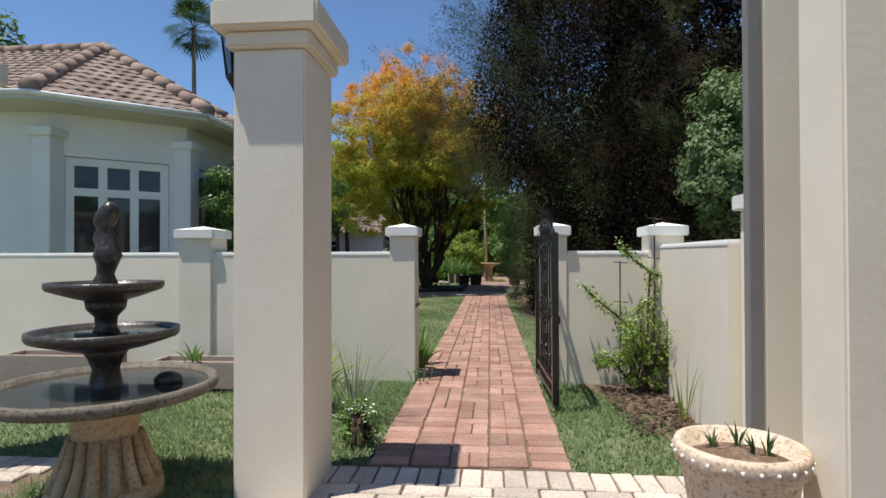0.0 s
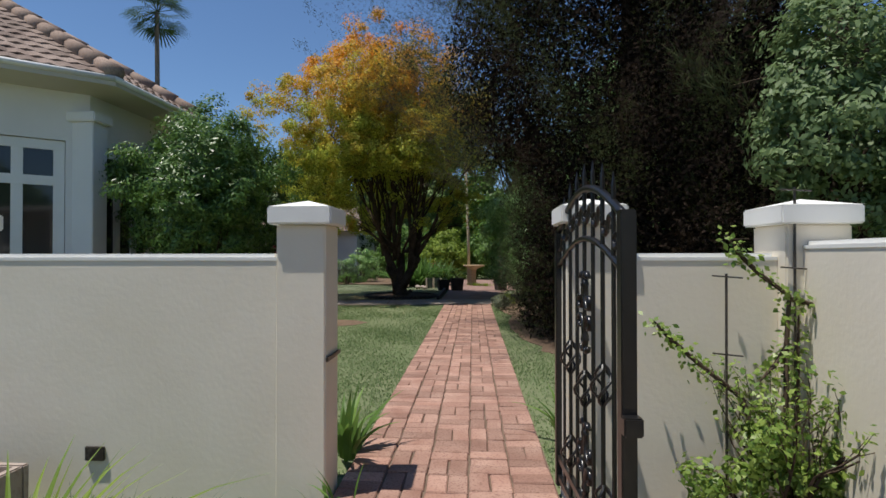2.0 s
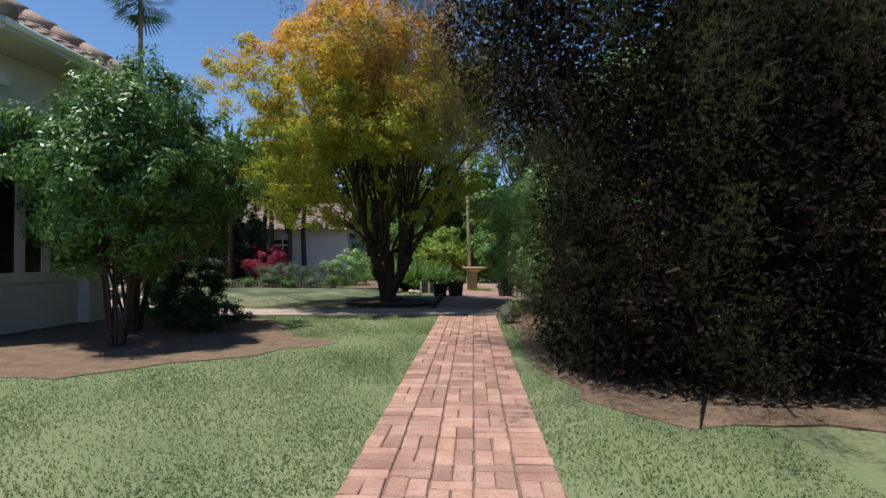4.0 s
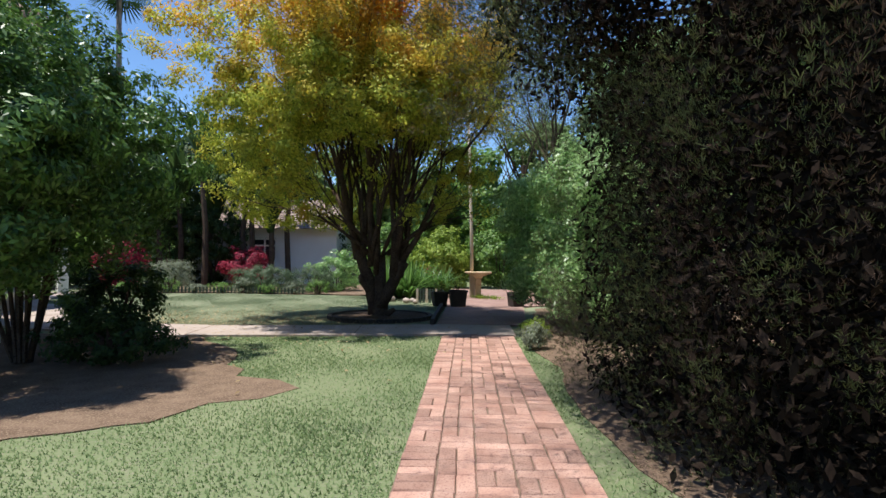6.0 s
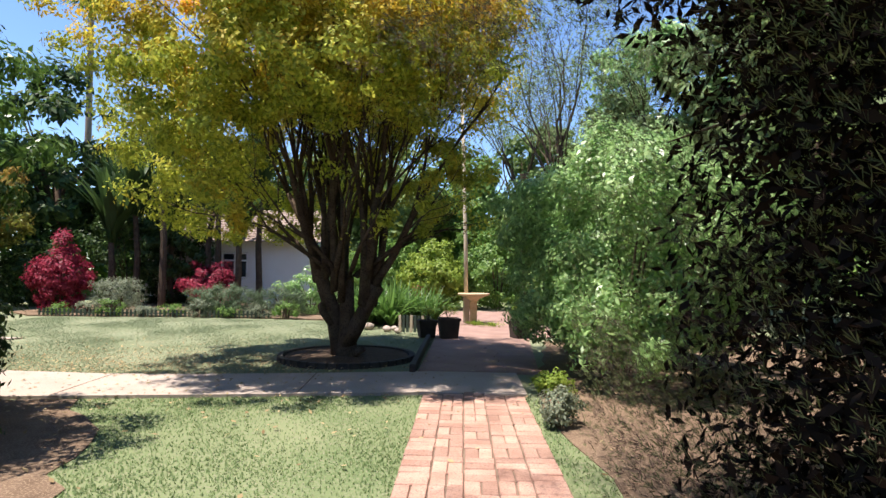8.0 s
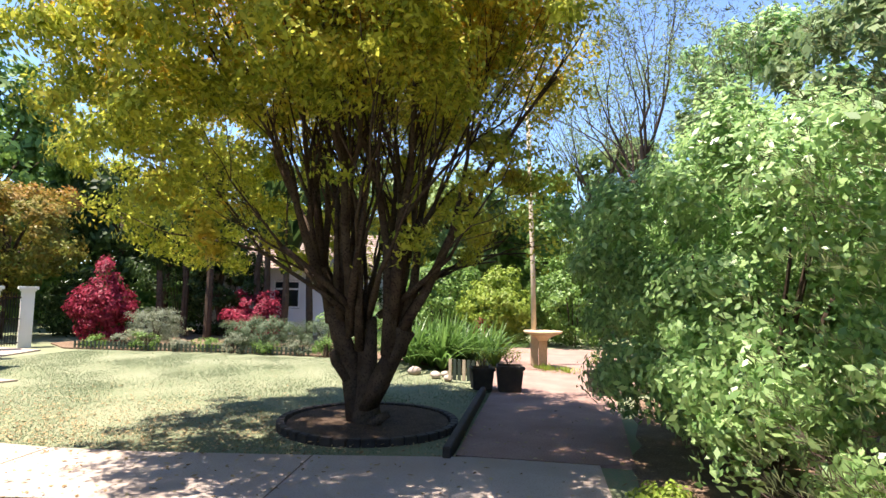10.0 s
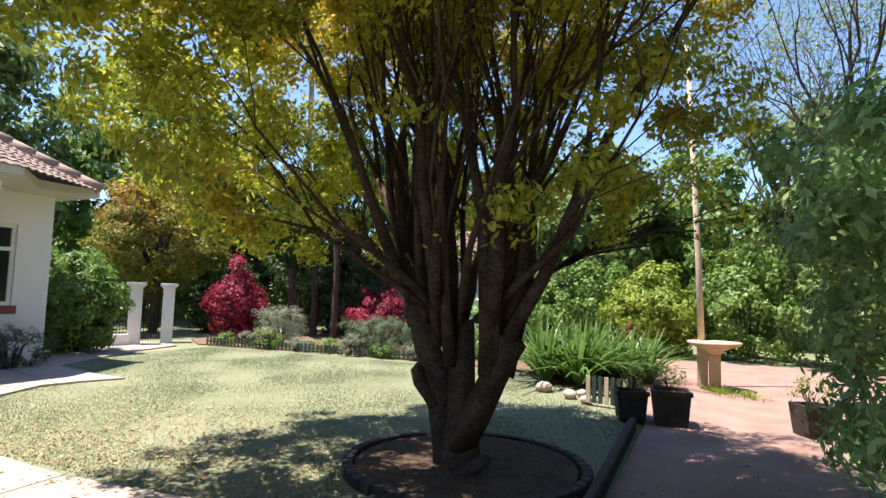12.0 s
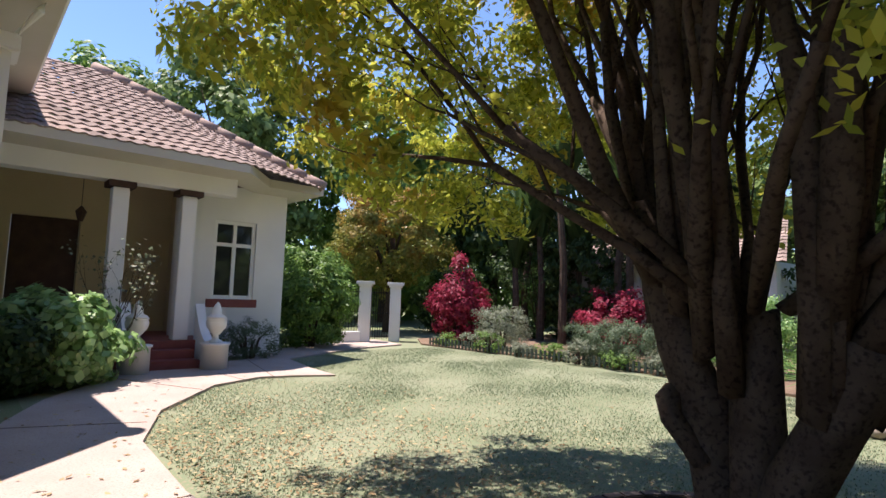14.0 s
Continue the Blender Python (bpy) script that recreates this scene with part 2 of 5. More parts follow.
def leaf_cloud(name, spots, outward, size, material, parent, seed=1, aspect=0.5, droop=0.3, spread=0.45, label="", point=False):
    """Many small folded leaves at the spots (n x 3), turned more or less outward."""
    rng = np.random.default_rng(seed)
    spots = np.asarray(spots, float)
    n = len(spots)
    out = np.asarray(outward, float) + rng.normal(0, spread, (n, 3))
    out[:, 2] += 0.35
    out /= np.linalg.norm(out, axis=1, keepdims=True) + 1e-9
    along = rng.normal(0, 1, (n, 3))
    if point:
        out, along = along / np.linalg.norm(along, axis=1, keepdims=True), out
    along[:, 2] -= droop
    along -= (along * out).sum(1, keepdims=True) * out
    along /= np.linalg.norm(along, axis=1, keepdims=True) + 1e-9
    side = np.cross(out, along)
    s = size * rng.uniform(0.6, 1.35, (n, 1))
    tip = spots + along * s - out * s * 0.18
    mid = spots + along * s * 0.5
    left = mid + side * s * aspect * 0.5 - out * s * 0.07
    right = mid - side * s * aspect * 0.5 - out * s * 0.07
    verts = np.stack([spots, left, tip, right], 1).reshape(-1, 3)
    faces = np.arange(n * 4).reshape(n, 4)
    me = bpy.data.meshes.new(name)
    me.vertices.add(n * 4)
    me.vertices.foreach_set("co", verts.ravel())
    me.loops.add(n * 4)
    me.loops.foreach_set("vertex_index", faces.ravel())
    me.polygons.add(n)
    me.polygons.foreach_set("loop_start", np.arange(n) * 4)
    me.update(calc_edges=True)
    me.materials.append(material)
    ob = new(name, me)
    ob["kind"] = "stuff"
    if parent:
        ob.parent = parent
    if label:
        ob["label"] = label
    return ob


def frond_cloud(name, spots, ways, size, material, parent, seed=1, fingers=4, label=""):
    """Feathery sprigs: each a fan of narrow fingers from one foot, pointing along its way."""
    rng = np.random.default_rng(seed)
    spots = np.asarray(spots, float)
    n = len(spots)
    w = np.asarray(ways, float) + rng.normal(0, 0.3, (n, 3))
    w /= np.linalg.norm(w, axis=1, keepdims=True) + 1e-9
    s = np.cross(w, rng.normal(0, 1, (n, 3)))
    s /= np.linalg.norm(s, axis=1, keepdims=True) + 1e-9
    u = np.cross(s, w)
    ln = size * rng.uniform(0.6, 1.4, (n, 1))
    cols = [spots]
    for j in range(fingers):
        b = radians(-30 + 60 * j / (fingers - 1)) + rng.normal(0, 0.12, (n, 1))
        reach = ln * (1 - 0.45 * abs(j - (fingers - 1) / 2) / (fingers / 2)) * rng.uniform(0.75, 1.2, (n, 1))
        d = w * np.cos(b) + s * np.sin(b) + u * rng.normal(0, 0.22, (n, 1))
        q = (s * np.cos(b) - w * np.sin(b)) * ln * 0.042
        cols += [spots + d * reach * 0.62 + q, spots + d * reach, spots + d * reach * 0.62 - q]
    per = 1 + 3 * fingers
    verts = np.stack(cols, 1).reshape(-1, 3)
    quad = np.array([[0, 1 + 3 * j, 2 + 3 * j, 3 + 3 * j] for j in range(fingers)])
    faces = (np.arange(n)[:, None, None] * per + quad[None]).reshape(-1)
    m = n * fingers
    me = bpy.data.meshes.new(name)
    me.vertices.add(n * per)
    me.vertices.foreach_set("co", verts.ravel())
    me.loops.add(m * 4)
    me.loops.foreach_set("vertex_index", faces)
    me.polygons.add(m)
    me.polygons.foreach_set("loop_start", np.arange(m) * 4)
    me.update(calc_edges=True)
    me.materials.append(material)
    ob = new(name, me)
    ob["kind"] = "stuff"
    ob.parent = parent
    if label:
        ob["label"] = label
    return ob


def clumps(centre, radii, count, leaves, clump, seed, hollow=0.55, flat=0.0, upper=1.0):
    """Leaf spots gathered in clumps over an uneven ellipsoid shell: places and outward ways."""
    rng = np.random.default_rng(seed)
    centre, radii = np.array(centre, float), np.array(radii, float)
    way = rng.normal(0, 1, (count, 3))
    way /= np.linalg.norm(way, axis=1, keepdims=True)
    way[:, 2] = np.where(way[:, 2] < -flat, -way[:, 2] * upper, way[:, 2]) if flat else way[:, 2]
    lump = 1 + 0.16 * np.sin(way[:, 0] * 5 + seed) * np.cos(way[:, 1] * 4 + 2 * seed) + 0.12 * np.sin(way[:, 2] * 7 + seed)
    reach = (hollow + (1 - hollow) * rng.random((count, 1)) ** 0.5) * lump[:, None]
    heads = centre + way * radii * reach
    k = rng.integers(0, count, leaves)
    offs = rng.normal(0, 1, (leaves, 3))
    offs /= np.linalg.norm(offs, axis=1, keepdims=True)
    offs *= (rng.random((leaves, 1)) ** 0.5) * clump * rng.uniform(0.6, 1.4, (count, 1))[k]
    spots = heads[k] + offs * np.array([1, 1, 0.75])
    out = way[k] * 0.8 + offs / clump
    keep = spots[:, 2] > 0.03
    return spots[keep], out[keep]


def ragged(outline, step=0.35, amount=0.09, seed=1):
    """An outline with its straight edges broken up."""
    pts = []
    for (ax, ay), (bx, by) in zip(outline, outline[1:] + outline[:1]):
        n = max(1, int(math.hypot(bx - ax, by - ay) / step))
        for k in range(n):
            x, y = ax + (bx - ax) * k / n, ay + (by - ay) * k / n
            pts.append((x + amount * noise.noise((x * 2.3, y * 2.3, seed)) * 1.6, y + amount * noise.noise((x * 2.3, y * 2.3, seed + 5.5)) * 1.6))
    return pts


def shrub(name, label, category, at, radii, leaves, size, material, seed, clump=0.22, count=None, stems=6, group="", aspect=0.5, hollow=0.5, trunk_material=None, rise=0.9, droop=0.3, clear=0.0):
    """A bush: a few stems from the ground and a crown of leaf clumps."""
    ob = thing(name, label, category, group, at)
    rng = random.Random(seed)
    bm = bmesh.new()
    for k in range(stems):
        a = 2 * math.pi * k / stems + rng.random()
        r = radii[0] * rng.uniform(0.2, 0.6)
        top = Vector((math.cos(a) * r, math.sin(a) * r * radii[1] / radii[0], radii[2] * rng.uniform(0.9, 1.5)))
        tube([(0.08 * math.cos(a), 0.08 * math.sin(a), 0), top * 0.5 + Vector((0, 0, 0.1)), top], [0.03, 0.022, 0.008], 5, bm)
    part("trunk", bm, trunk_material or M_BARK, ob)
    spots, out = clumps((0, 0, radii[2] * rise), radii, count or max(20, leaves // 90), leaves, clump, seed, hollow)
    if clear:
        high = spots[:, 2] > clear * (1 + 0.5 * np.sin(spots[:, 0] * 2.9 + seed) * np.cos(spots[:, 1] * 2.3))
        spots, out = spots[high], out[high]
    leaf_cloud("crown", spots, out, size, material, ob, seed, aspect, droop)
    return ob


# ---- ground ----
def structure(name, bm, material, label, smooth=False):
    return tagged(mesh_object(name, bm, material, smooth), label, "", "", "structure")


def flat(outline, z, bm=None):
    bm = bm or bmesh.new()
    f = bm.faces.new([bm.verts.new((x, y, z)) for x, y in outline])
    if f.normal.z < 0:
        f.normal_flip()
    return bm


def uneven(x0, y0, x1, y1, step, height, z):
    """A sheet with gentle waves."""
    bm = bmesh.new()
    nx, ny = int((x1 - x0) / step) + 1, int((y1 - y0) / step) + 1
    grid = [[bm.verts.new((x0 + i * step, y0 + j * step, z + height * noise.noise((i * step * 0.8, j * step * 0.8, 3.1)))) for i in range(nx)] for j in range(ny)]
    for j in range(ny - 1):
        for i in range(nx - 1):
            bm.faces.new((grid[j][i], grid[j][i + 1], grid[j + 1][i + 1], grid[j + 1][i]))
    return bm


bm = flat([(-400, -300), (400, -300), (400, 500), (-400, 500)], -0.045)
structure("ground", bm, M_GRASSBASE, "lawn of patchy dry grass reaching under the trees")
structure("far_lawn", uneven(-18, 17.1, 16, 34, 0.25, 0.012, -0.030), M_DRYLAWN, "round lawn of dry straw-green grass", True)
structure("lawn", uneven(-18, 3.6, 16, 17.1, 0.25, 0.012, -0.030), M_GRASSBASE, "mown lawn, patchy green and straw coloured", True)

# concrete walk from the brick path round to the porch and the far gate
CONCRETE = [(0.62, 16.95), (0.62, 18.3), (-0.6, 18.3), (-2.2, 18.0), (-3.8, 17.75), (-4.8, 17.68), (-6.2, 17.75), (-7.4, 18.2), (-8.7, 19.2), (-9.1, 20.0), (-9.0, 20.5),
            (-8.75, 21.1), (-9.7, 21.15), (-11.0, 21.4), (-12.2, 23.6), (-12.7, 25.4), (-14.2, 25.6), (-13.7, 24.0), (-12.6, 21.7), (-11.2, 20.6), (-10.6, 18.6), (-8.6, 17.3),
            (-7.6, 16.9), (-5.2, 16.3), (-3.0, 16.6), (-0.6, 16.95)]
structure("concrete_walk", prism(CONCRETE, -0.2, 0.004), M_CONCRETE, "worn pinkish concrete garden walk with hairline joints")
walk_ob = bpy.data.objects["concrete_walk"]
for x0, y0, x1, y1 in ((-2.0, 16.75, -2.1, 18.0), (-4.6, 16.4, -4.7, 17.68), (-7.3, 16.85, -6.9, 17.95), (-9.9, 18.2, -8.4, 18.95), (-11.2, 20.65, -9.05, 20.2), (-9.7, 19.6, -8.95, 19.7)):
    d = Vector((x1 - x0, y1 - y0)).normalized() * 0.006
    part("joint", prism([(x0 - d.y, y0 + d.x), (x1 - d.y, y1 + d.x), (x1 + d.y, y1 - d.x), (x0 + d.y, y0 - d.x)], 0.0, 0.0075), M_SAND, walk_ob)
structure("brick_court", prism([(-0.75, 18.352), (0.95, 18.352), (1.3, 22.5), (4.5, 24.0), (6.5, 27.5), (4.0, 30.5), (-1.5, 30.5), (-2.6, 28.5), (-1.0, 25.0), (-0.7, 22.3)], -0.2, 0.0),
          M_PINK, "dusty pink paved court round the bird bath")
SOIL_BED = ragged([(1.05, 10.3), (1.6, 9.6), (7, 9.6), (7, 24), (1.6, 22.2), (0.98, 18.5), (0.7, 16.4), (0.9, 14.5), (0.75, 12.5)])
structure("soil_bed", prism(SOIL_BED, -0.2, -0.019), M_SOIL, "bare brown soil under the conifers")
SOIL_PATCH = ragged([(-2.5, 12.2), (-1.9, 13.1), (-2.7, 13.9), (-3.3, 15.2), (-4.2, 16.3), (-7, 16.4), (-7, 11.0), (-4.0, 10.8)], 0.3, 0.16)
structure("soil_patch", prism(SOIL_PATCH, -0.2, -0.019), M_SOIL, "bare earth under the big bush")
structure("flower_bed", prism([(-12.6, 26.0), (-10.4, 26.2), (-8.2, 26.6), (-5.5, 26.3), (-3.2, 26.0), (-1.4, 24.6), (-1.1, 26), (-2.8, 29), (-5, 34), (-14, 34), (-14, 27)], -0.2, 0.01), M_SOIL,
          "dark planted bed along the far side of the lawn")
structure("wall_bed", prism(ragged([(0.95, 5.78), (1.74, 5.78), (1.6, 4.1), (1.3, 4.2), (1.15, 5.0)], 0.2, 0.04), -0.2, -0.018), M_SOIL, "narrow bed of soil and dead leaves at the wall")
structure("pavement", prism([(-6, -4), (-6, 3.62), (6, 3.62), (6, -4)], -0.2, -0.012), M_SAND, "sanded bed of the paved terrace")
structure("fountain_bed", prism(ragged([(-2.25, 2.3), (-1.14, 2.3), (-1.14, 3.63), (-2.25, 3.63)], 0.2, 0.03), -0.2, -0.006), M_GRASSBASE, "patch of grass and soil round the fountain")
structure("path", prism([(-0.575, 3.62), (0.575, 3.62), (0.575, 16.94), (-0.575, 16.94)], -0.2, -0.010), M_SAND, "brick garden path bedded in sand")


# ---- garden wall with gate piers ----
def wall_run(x0, y0, x1, y1, z, label, coping=True, group="garden wall runs"):
    ob = thing("garden_wall", label, "wall", group)
    d = Vector((x1 - x0, y1 - y0, 0)).normalized()
    n = Vector((-d.y, d.x, 0))
    h = 0.11

    def quad(k, e=0.0):
        return [(x0 + n.x * k - d.x * e, y0 + n.y * k - d.y * e), (x1 + n.x * k + d.x * e, y1 + n.y * k + d.y * e), (x1 - n.x * k + d.x * e, y1 - n.y * k + d.y * e), (x0 - n.x * k - d.x * e, y0 - n.y * k - d.y * e)]

    bm = prism(quad(h), -0.15, z - 0.035)
    part("wall_body", bm, M_CREAM, ob)
    bm = prism(quad(h + 0.004), z - 0.035, z)
    bmesh.ops.bevel(bm, geom=[e for e in bm.edges if min(v.co.z for v in e.verts) > z - 0.01], offset=0.018, segments=2, affect="EDGES")
    part("coping", bm, M_WHITE, ob, "white painted coping")
    return ob


def pier(x, y, w, z, label, cap=0.09, over=0.035, group="garden wall piers", d=None):
    ob = thing("gate_pier", label, "pier", group, (x, y, 0))
    d = d or w
    bm = block(-w / 2, -d / 2, -0.15, w / 2, d / 2, z - cap - 0.04, 0.008)
    part("shaft", bm, M_CREAM, ob)
    a, b = w / 2 + over, d / 2 + over
    bm = block(-a, -b, z - cap - 0.04, a, b, z - 0.04, 0.008)
    part("cap_slab", bm, M_WHITE, ob, "white painted cap slab")
    bm = bmesh.new()
    lo = [bm.verts.new(p) for p in ((-a + .004, -b + .004, z - 0.042), (a - .004, -b + .004, z - 0.042), (a - .004, b - .004, z - 0.042), (-a + .004, b - .004, z - 0.042))]
    top = bm.verts.new((0, 0, z))
    for i in range(4):
        bm.faces.new((lo[i], lo[(i + 1) % 4], top))
    bm.faces.new(lo[::-1])
    part("cap_crown", bm, M_WHITE, ob, "low pyramid top of the cap")
    return ob


WALL_Y, WALL_Z = 5.93, 1.225
wall_run(-2.632, WALL_Y + 0.02, -0.842, WALL_Y, WALL_Z, "cream rendered garden wall with white coping beside the gate")
wall_run(-5.608, WALL_Y + 0.35, -2.972, WALL_Y + 0.06, WALL_Z, "cream rendered garden wall behind the fountain")
wall_run(-9.5, WALL_Y + 0.75, -5.96, WALL_Y + 0.40, WALL_Z, "cream rendered garden wall, shaded by the terrace roof")
wall_run(0.847, WALL_Y, 1.588, WALL_Y, WALL_Z, "cream rendered garden wall behind a climbing plant")
wall_run(1.78, 5.75, 1.66, 4.0, 1.28, "cream rendered garden wall running back to the terrace")
pier(-0.715, WALL_Y, 0.25, 1.50, "cream gate pier with a white pyramid cap")
pier(0.72, WALL_Y, 0.25, 1.50, "cream gate pier carrying the iron gate")
pier(1.74, WALL_Y - 0.03, 0.30, 1.49, "cream corner pier with a white cap above a climber")
pier(-2.80, WALL_Y + 0.05, 0.34, 1.49, "cream wall pier with a white cap near the fountain")
pier(-5.78, WALL_Y + 0.38, 0.34, 1.49, "cream wall pier with a white cap near the bay window")
pier(1.77, 3.85, 0.30, 1.58, "taller cream pier at the terrace end of the wall")


# ---- terrace columns ----
def column(x, y, w, d, label, z=2.16):
    ob = thing("terrace_column", label, "column", "terrace columns", (x, y, 0))
    part("shaft", block(-w / 2, -d / 2, -0.1, w / 2, d / 2, z, 0.012), M_CREAM, ob)
    bm = block(-w / 2 - 0.03, -d / 2 - 0.03, z, w / 2 + 0.03, d / 2 + 0.03, z + 0.08, 0.012)
    part("necking", bm, M_CREAM, ob)
    bm = block(-w / 2 - 0.08, -d / 2 - 0.08, z + 0.08, w / 2 + 0.08, d / 2 + 0.08, z + 0.22, 0.015)
    part("capital", bm, M_CREAM, ob)
    return ob


column(-0.947, 3.375, 0.365, 0.45, "square cream plaster column at the terrace edge", 2.2)
column(-3.12, 3.45, 0.38, 0.42, "square cream plaster column beyond the fountain")
post = thing("terrace_column", "plain cream plaster column behind a flower pot", "column", "terrace columns", (1.74, 3.59, 0))
part("shaft", block(-0.22, -0.085, -0.1, 0.22, 0.085, 3.1, 0.012), M_CREAM, post)
# narrow full-height strip in one even mid grey
side_strip = thing("grey_post", "narrow upright grey strip against the column", "post", "", (1.485, 3.54, 0))
part("post_body", block(-0.033, -0.035, -0.1, 0.033, 0.035, 3.1, 0.004), M_GREYSTRIP, side_strip)
structure("terrace_wall", block(1.335, 2.55, -0.1, 4.5, 2.83, 3.0, 0.01), M_CREAM, "shaded cream plaster end wall of the terrace")
structure("terrace_roof", block(1.75, -4.0, 3.0, 6.0, 2.85, 3.16), M_CREAM, "flat plaster soffit above the terrace")
structure("terrace_side_wall", block(4.5, -4.0, -0.1, 4.7, 2.83, 3.0), M_CREAM, "plain cream terrace side wall")


# ---- sky line and houses: roof of overlapping tiles ----
def tiled_plane(bm, a, b, c, d, course=0.26, wide=0.2):
    """Roof tiles on the plane a b (eave) to d c (ridge): each a shallow wave, one course lapping the next."""
    a, b, c, d = (Vector(p) for p in (a, b, c, d))
    normal = (b - a).cross(d - a).normalized()
    if normal.z < 0:
        normal = -normal
    rise = max((d - a).length, (c - b).length)
    rows = max(2, int(rise / course))
    for r in range(rows):
        t0, t1 = r / rows, (r + 1.12) / rows
        l0, r0, l1, r1 = a.lerp(d, t0), b.lerp(c, t0), a.lerp(d, min(t1, 1)), b.lerp(c, min(t1, 1))
        n = max(1, int((r0 - l0).length / wide))
        for k in range(n):
            u0, u1 = k / n, (k + 1) / n
            um = (u0 + u1) / 2
            lift = normal * 0.03
            p = [l0.lerp(r0, u0) + lift * 0.6, l0.lerp(r0, um) + lift * 1.6, l0.lerp(r0, u1) + lift * 0.6, l1.lerp(r1, u1), l1.lerp(r1, um) + normal * 0.018, l1.lerp(r1, u0)]
            v = [bm.verts.new(q) for q in p]
            bm.faces.new((v[0], v[1], v[4], v[5]))
            bm.faces.new((v[1], v[2], v[3], v[4]))
            w = [bm.verts.new(q - lift * 0.9) for q in p[:3]]
            bm.faces.new((w[0], w[1], v[1], v[0]))
            bm.faces.new((w[1], w[2], v[2], v[1]))
    return bm


def ridge_row(house, a, b, radius=0.12, step=0.42):
    """Half-round ridge tiles along a hip or ridge, each one a piece."""
    a, b = Vector(a), Vector(b)
    n = max(2, int((b - a).length / step))
    for k in range(n):
        p, q = a.lerp(b, k / n), a.lerp(b, (k + 1.1) / n)
        part("ridge_tile", tube([p, q], [radius * 1.12, radius * 0.94], 10), M_RIDGE, house, smooth=True)


def soffit(outer, inner, z, bm=None):
    """Boxed eave: a flat underside between the wall line and the eave line, with a fascia round it."""
    bm = bm or bmesh.new()
    n = len(outer)
    for i in range(n - 1):
        o0, o1, i0, i1 = outer[i], outer[i + 1], inner[i], inner[i + 1]
        q = [bm.verts.new((*o0, z)), bm.verts.new((*o1, z)), bm.verts.new((*i1, z - 0.06)), bm.verts.new((*i0, z - 0.06))]
        bm.faces.new(q)
        t = [bm.verts.new((*o0, z + 0.16)), bm.verts.new((*o1, z + 0.16))]
        bm.faces.new((q[0], q[1], t[1], t[0]))
        bm.faces.new((t[0], t[1], bm.verts.new((*i1, z + 0.16)), bm.verts.new((*i0, z + 0.16))))
    bmesh.ops.recalc_face_normals(bm, faces=bm.faces[:])
    return bm


def window(house, at, turn, width, z0, z1, cols=2, split=0.70, frame_w=0.07, sill=None, name="window"):
    """A casement window set in a facade: frame, mullions, transom, panes of dark glass; it looks along local -y."""
    m = pose(at[0], at[1], 0, 0, 0, turn)

    def placed(bm):
        bmesh.ops.transform(bm, matrix=m, verts=bm.verts[:])
        return bm

    w = width / 2
    bm = bmesh.new()
    for x in [-w + i * width / cols for i in range(cols + 1)]:
        block(x - frame_w / 2, -0.05, z0, x + frame_w / 2, 0.06, z1, bm=bm)
    zt = z0 + (z1 - z0) * split
    for z in (z0, zt, z1):
        block(-w - frame_w / 2 - 0.001, -0.056, z - frame_w / 2, w + frame_w / 2 + 0.001, 0.058, z + frame_w / 2, bm=bm)
    fr = part(name + "_frame", placed(bm), M_WHITE, house, "white painted window frame")
    for i in range(cols):
        for lo, hi in ((z0, zt), (zt, z1)):
            x0, x1 = -w + i * width / cols, -w + (i + 1) * width / cols
            part("pane", placed(block(x0 + frame_w / 2, -0.012, lo + frame_w / 2, x1 - frame_w / 2, 0.004, hi - frame_w / 2)), M_GLASS, fr, "dark reflecting glass")
    if sill:
        part(name + "_sill", placed(block(-w - 0.12, -0.12, z0 - 0.20, w + 0.12, 0.02, z0 - 0.04, 0.01)), sill, house, "maroon painted sill")
    return fr


def wall_with_holes(p0, p1, z0, z1, thick, holes):
    """An upright wall from p0 to p1; holes are (from, to, low, high) along it and go through."""
    p0, p1 = Vector((*p0, 0)), Vector((*p1, 0))
    length = (p1 - p0).length
    xs = sorted({0, length, *[h[0] for h in holes], *[h[1] for h in holes]})
    zs = sorted({z0, z1, *[h[2] for h in holes], *[h[3] for h in holes]})
    bm = bmesh.new()
    m = Matrix.Translation(p0) @ (p1 - p0).to_track_quat("X", "Z").to_matrix().to_4x4()
    for x0, x1 in zip(xs, xs[1:]):
        for a, b in zip(zs, zs[1:]):
            if not any(h[0] <= x0 and x1 <= h[1] and h[2] <= a and b <= h[3] for h in holes):
                block(x0, 0, a, x1, thick, b, bm=bm)
    bmesh.ops.remove_doubles(bm, verts=bm.verts[:], dist=0.0005)
    bmesh.ops.transform(bm, matrix=m, verts=bm.verts[:])
    return bm


def facing_window(house, p0, p1, along, width, z0, z1, cols, **kw):
    """Window whose centre lies the given way along the wall p0 to p1 (outside is to the right of that way)."""
    d = (Vector(p1) - Vector(p0)).normalized()
    c = Vector(p0) + d * along
    n = Vector((d.y, -d.x))
    window(house, (c.x - n.x * 0.10, c.y - n.y * 0.10), math.degrees(math.atan2(d.y, d.x)), width, z0, z1, cols, **kw)


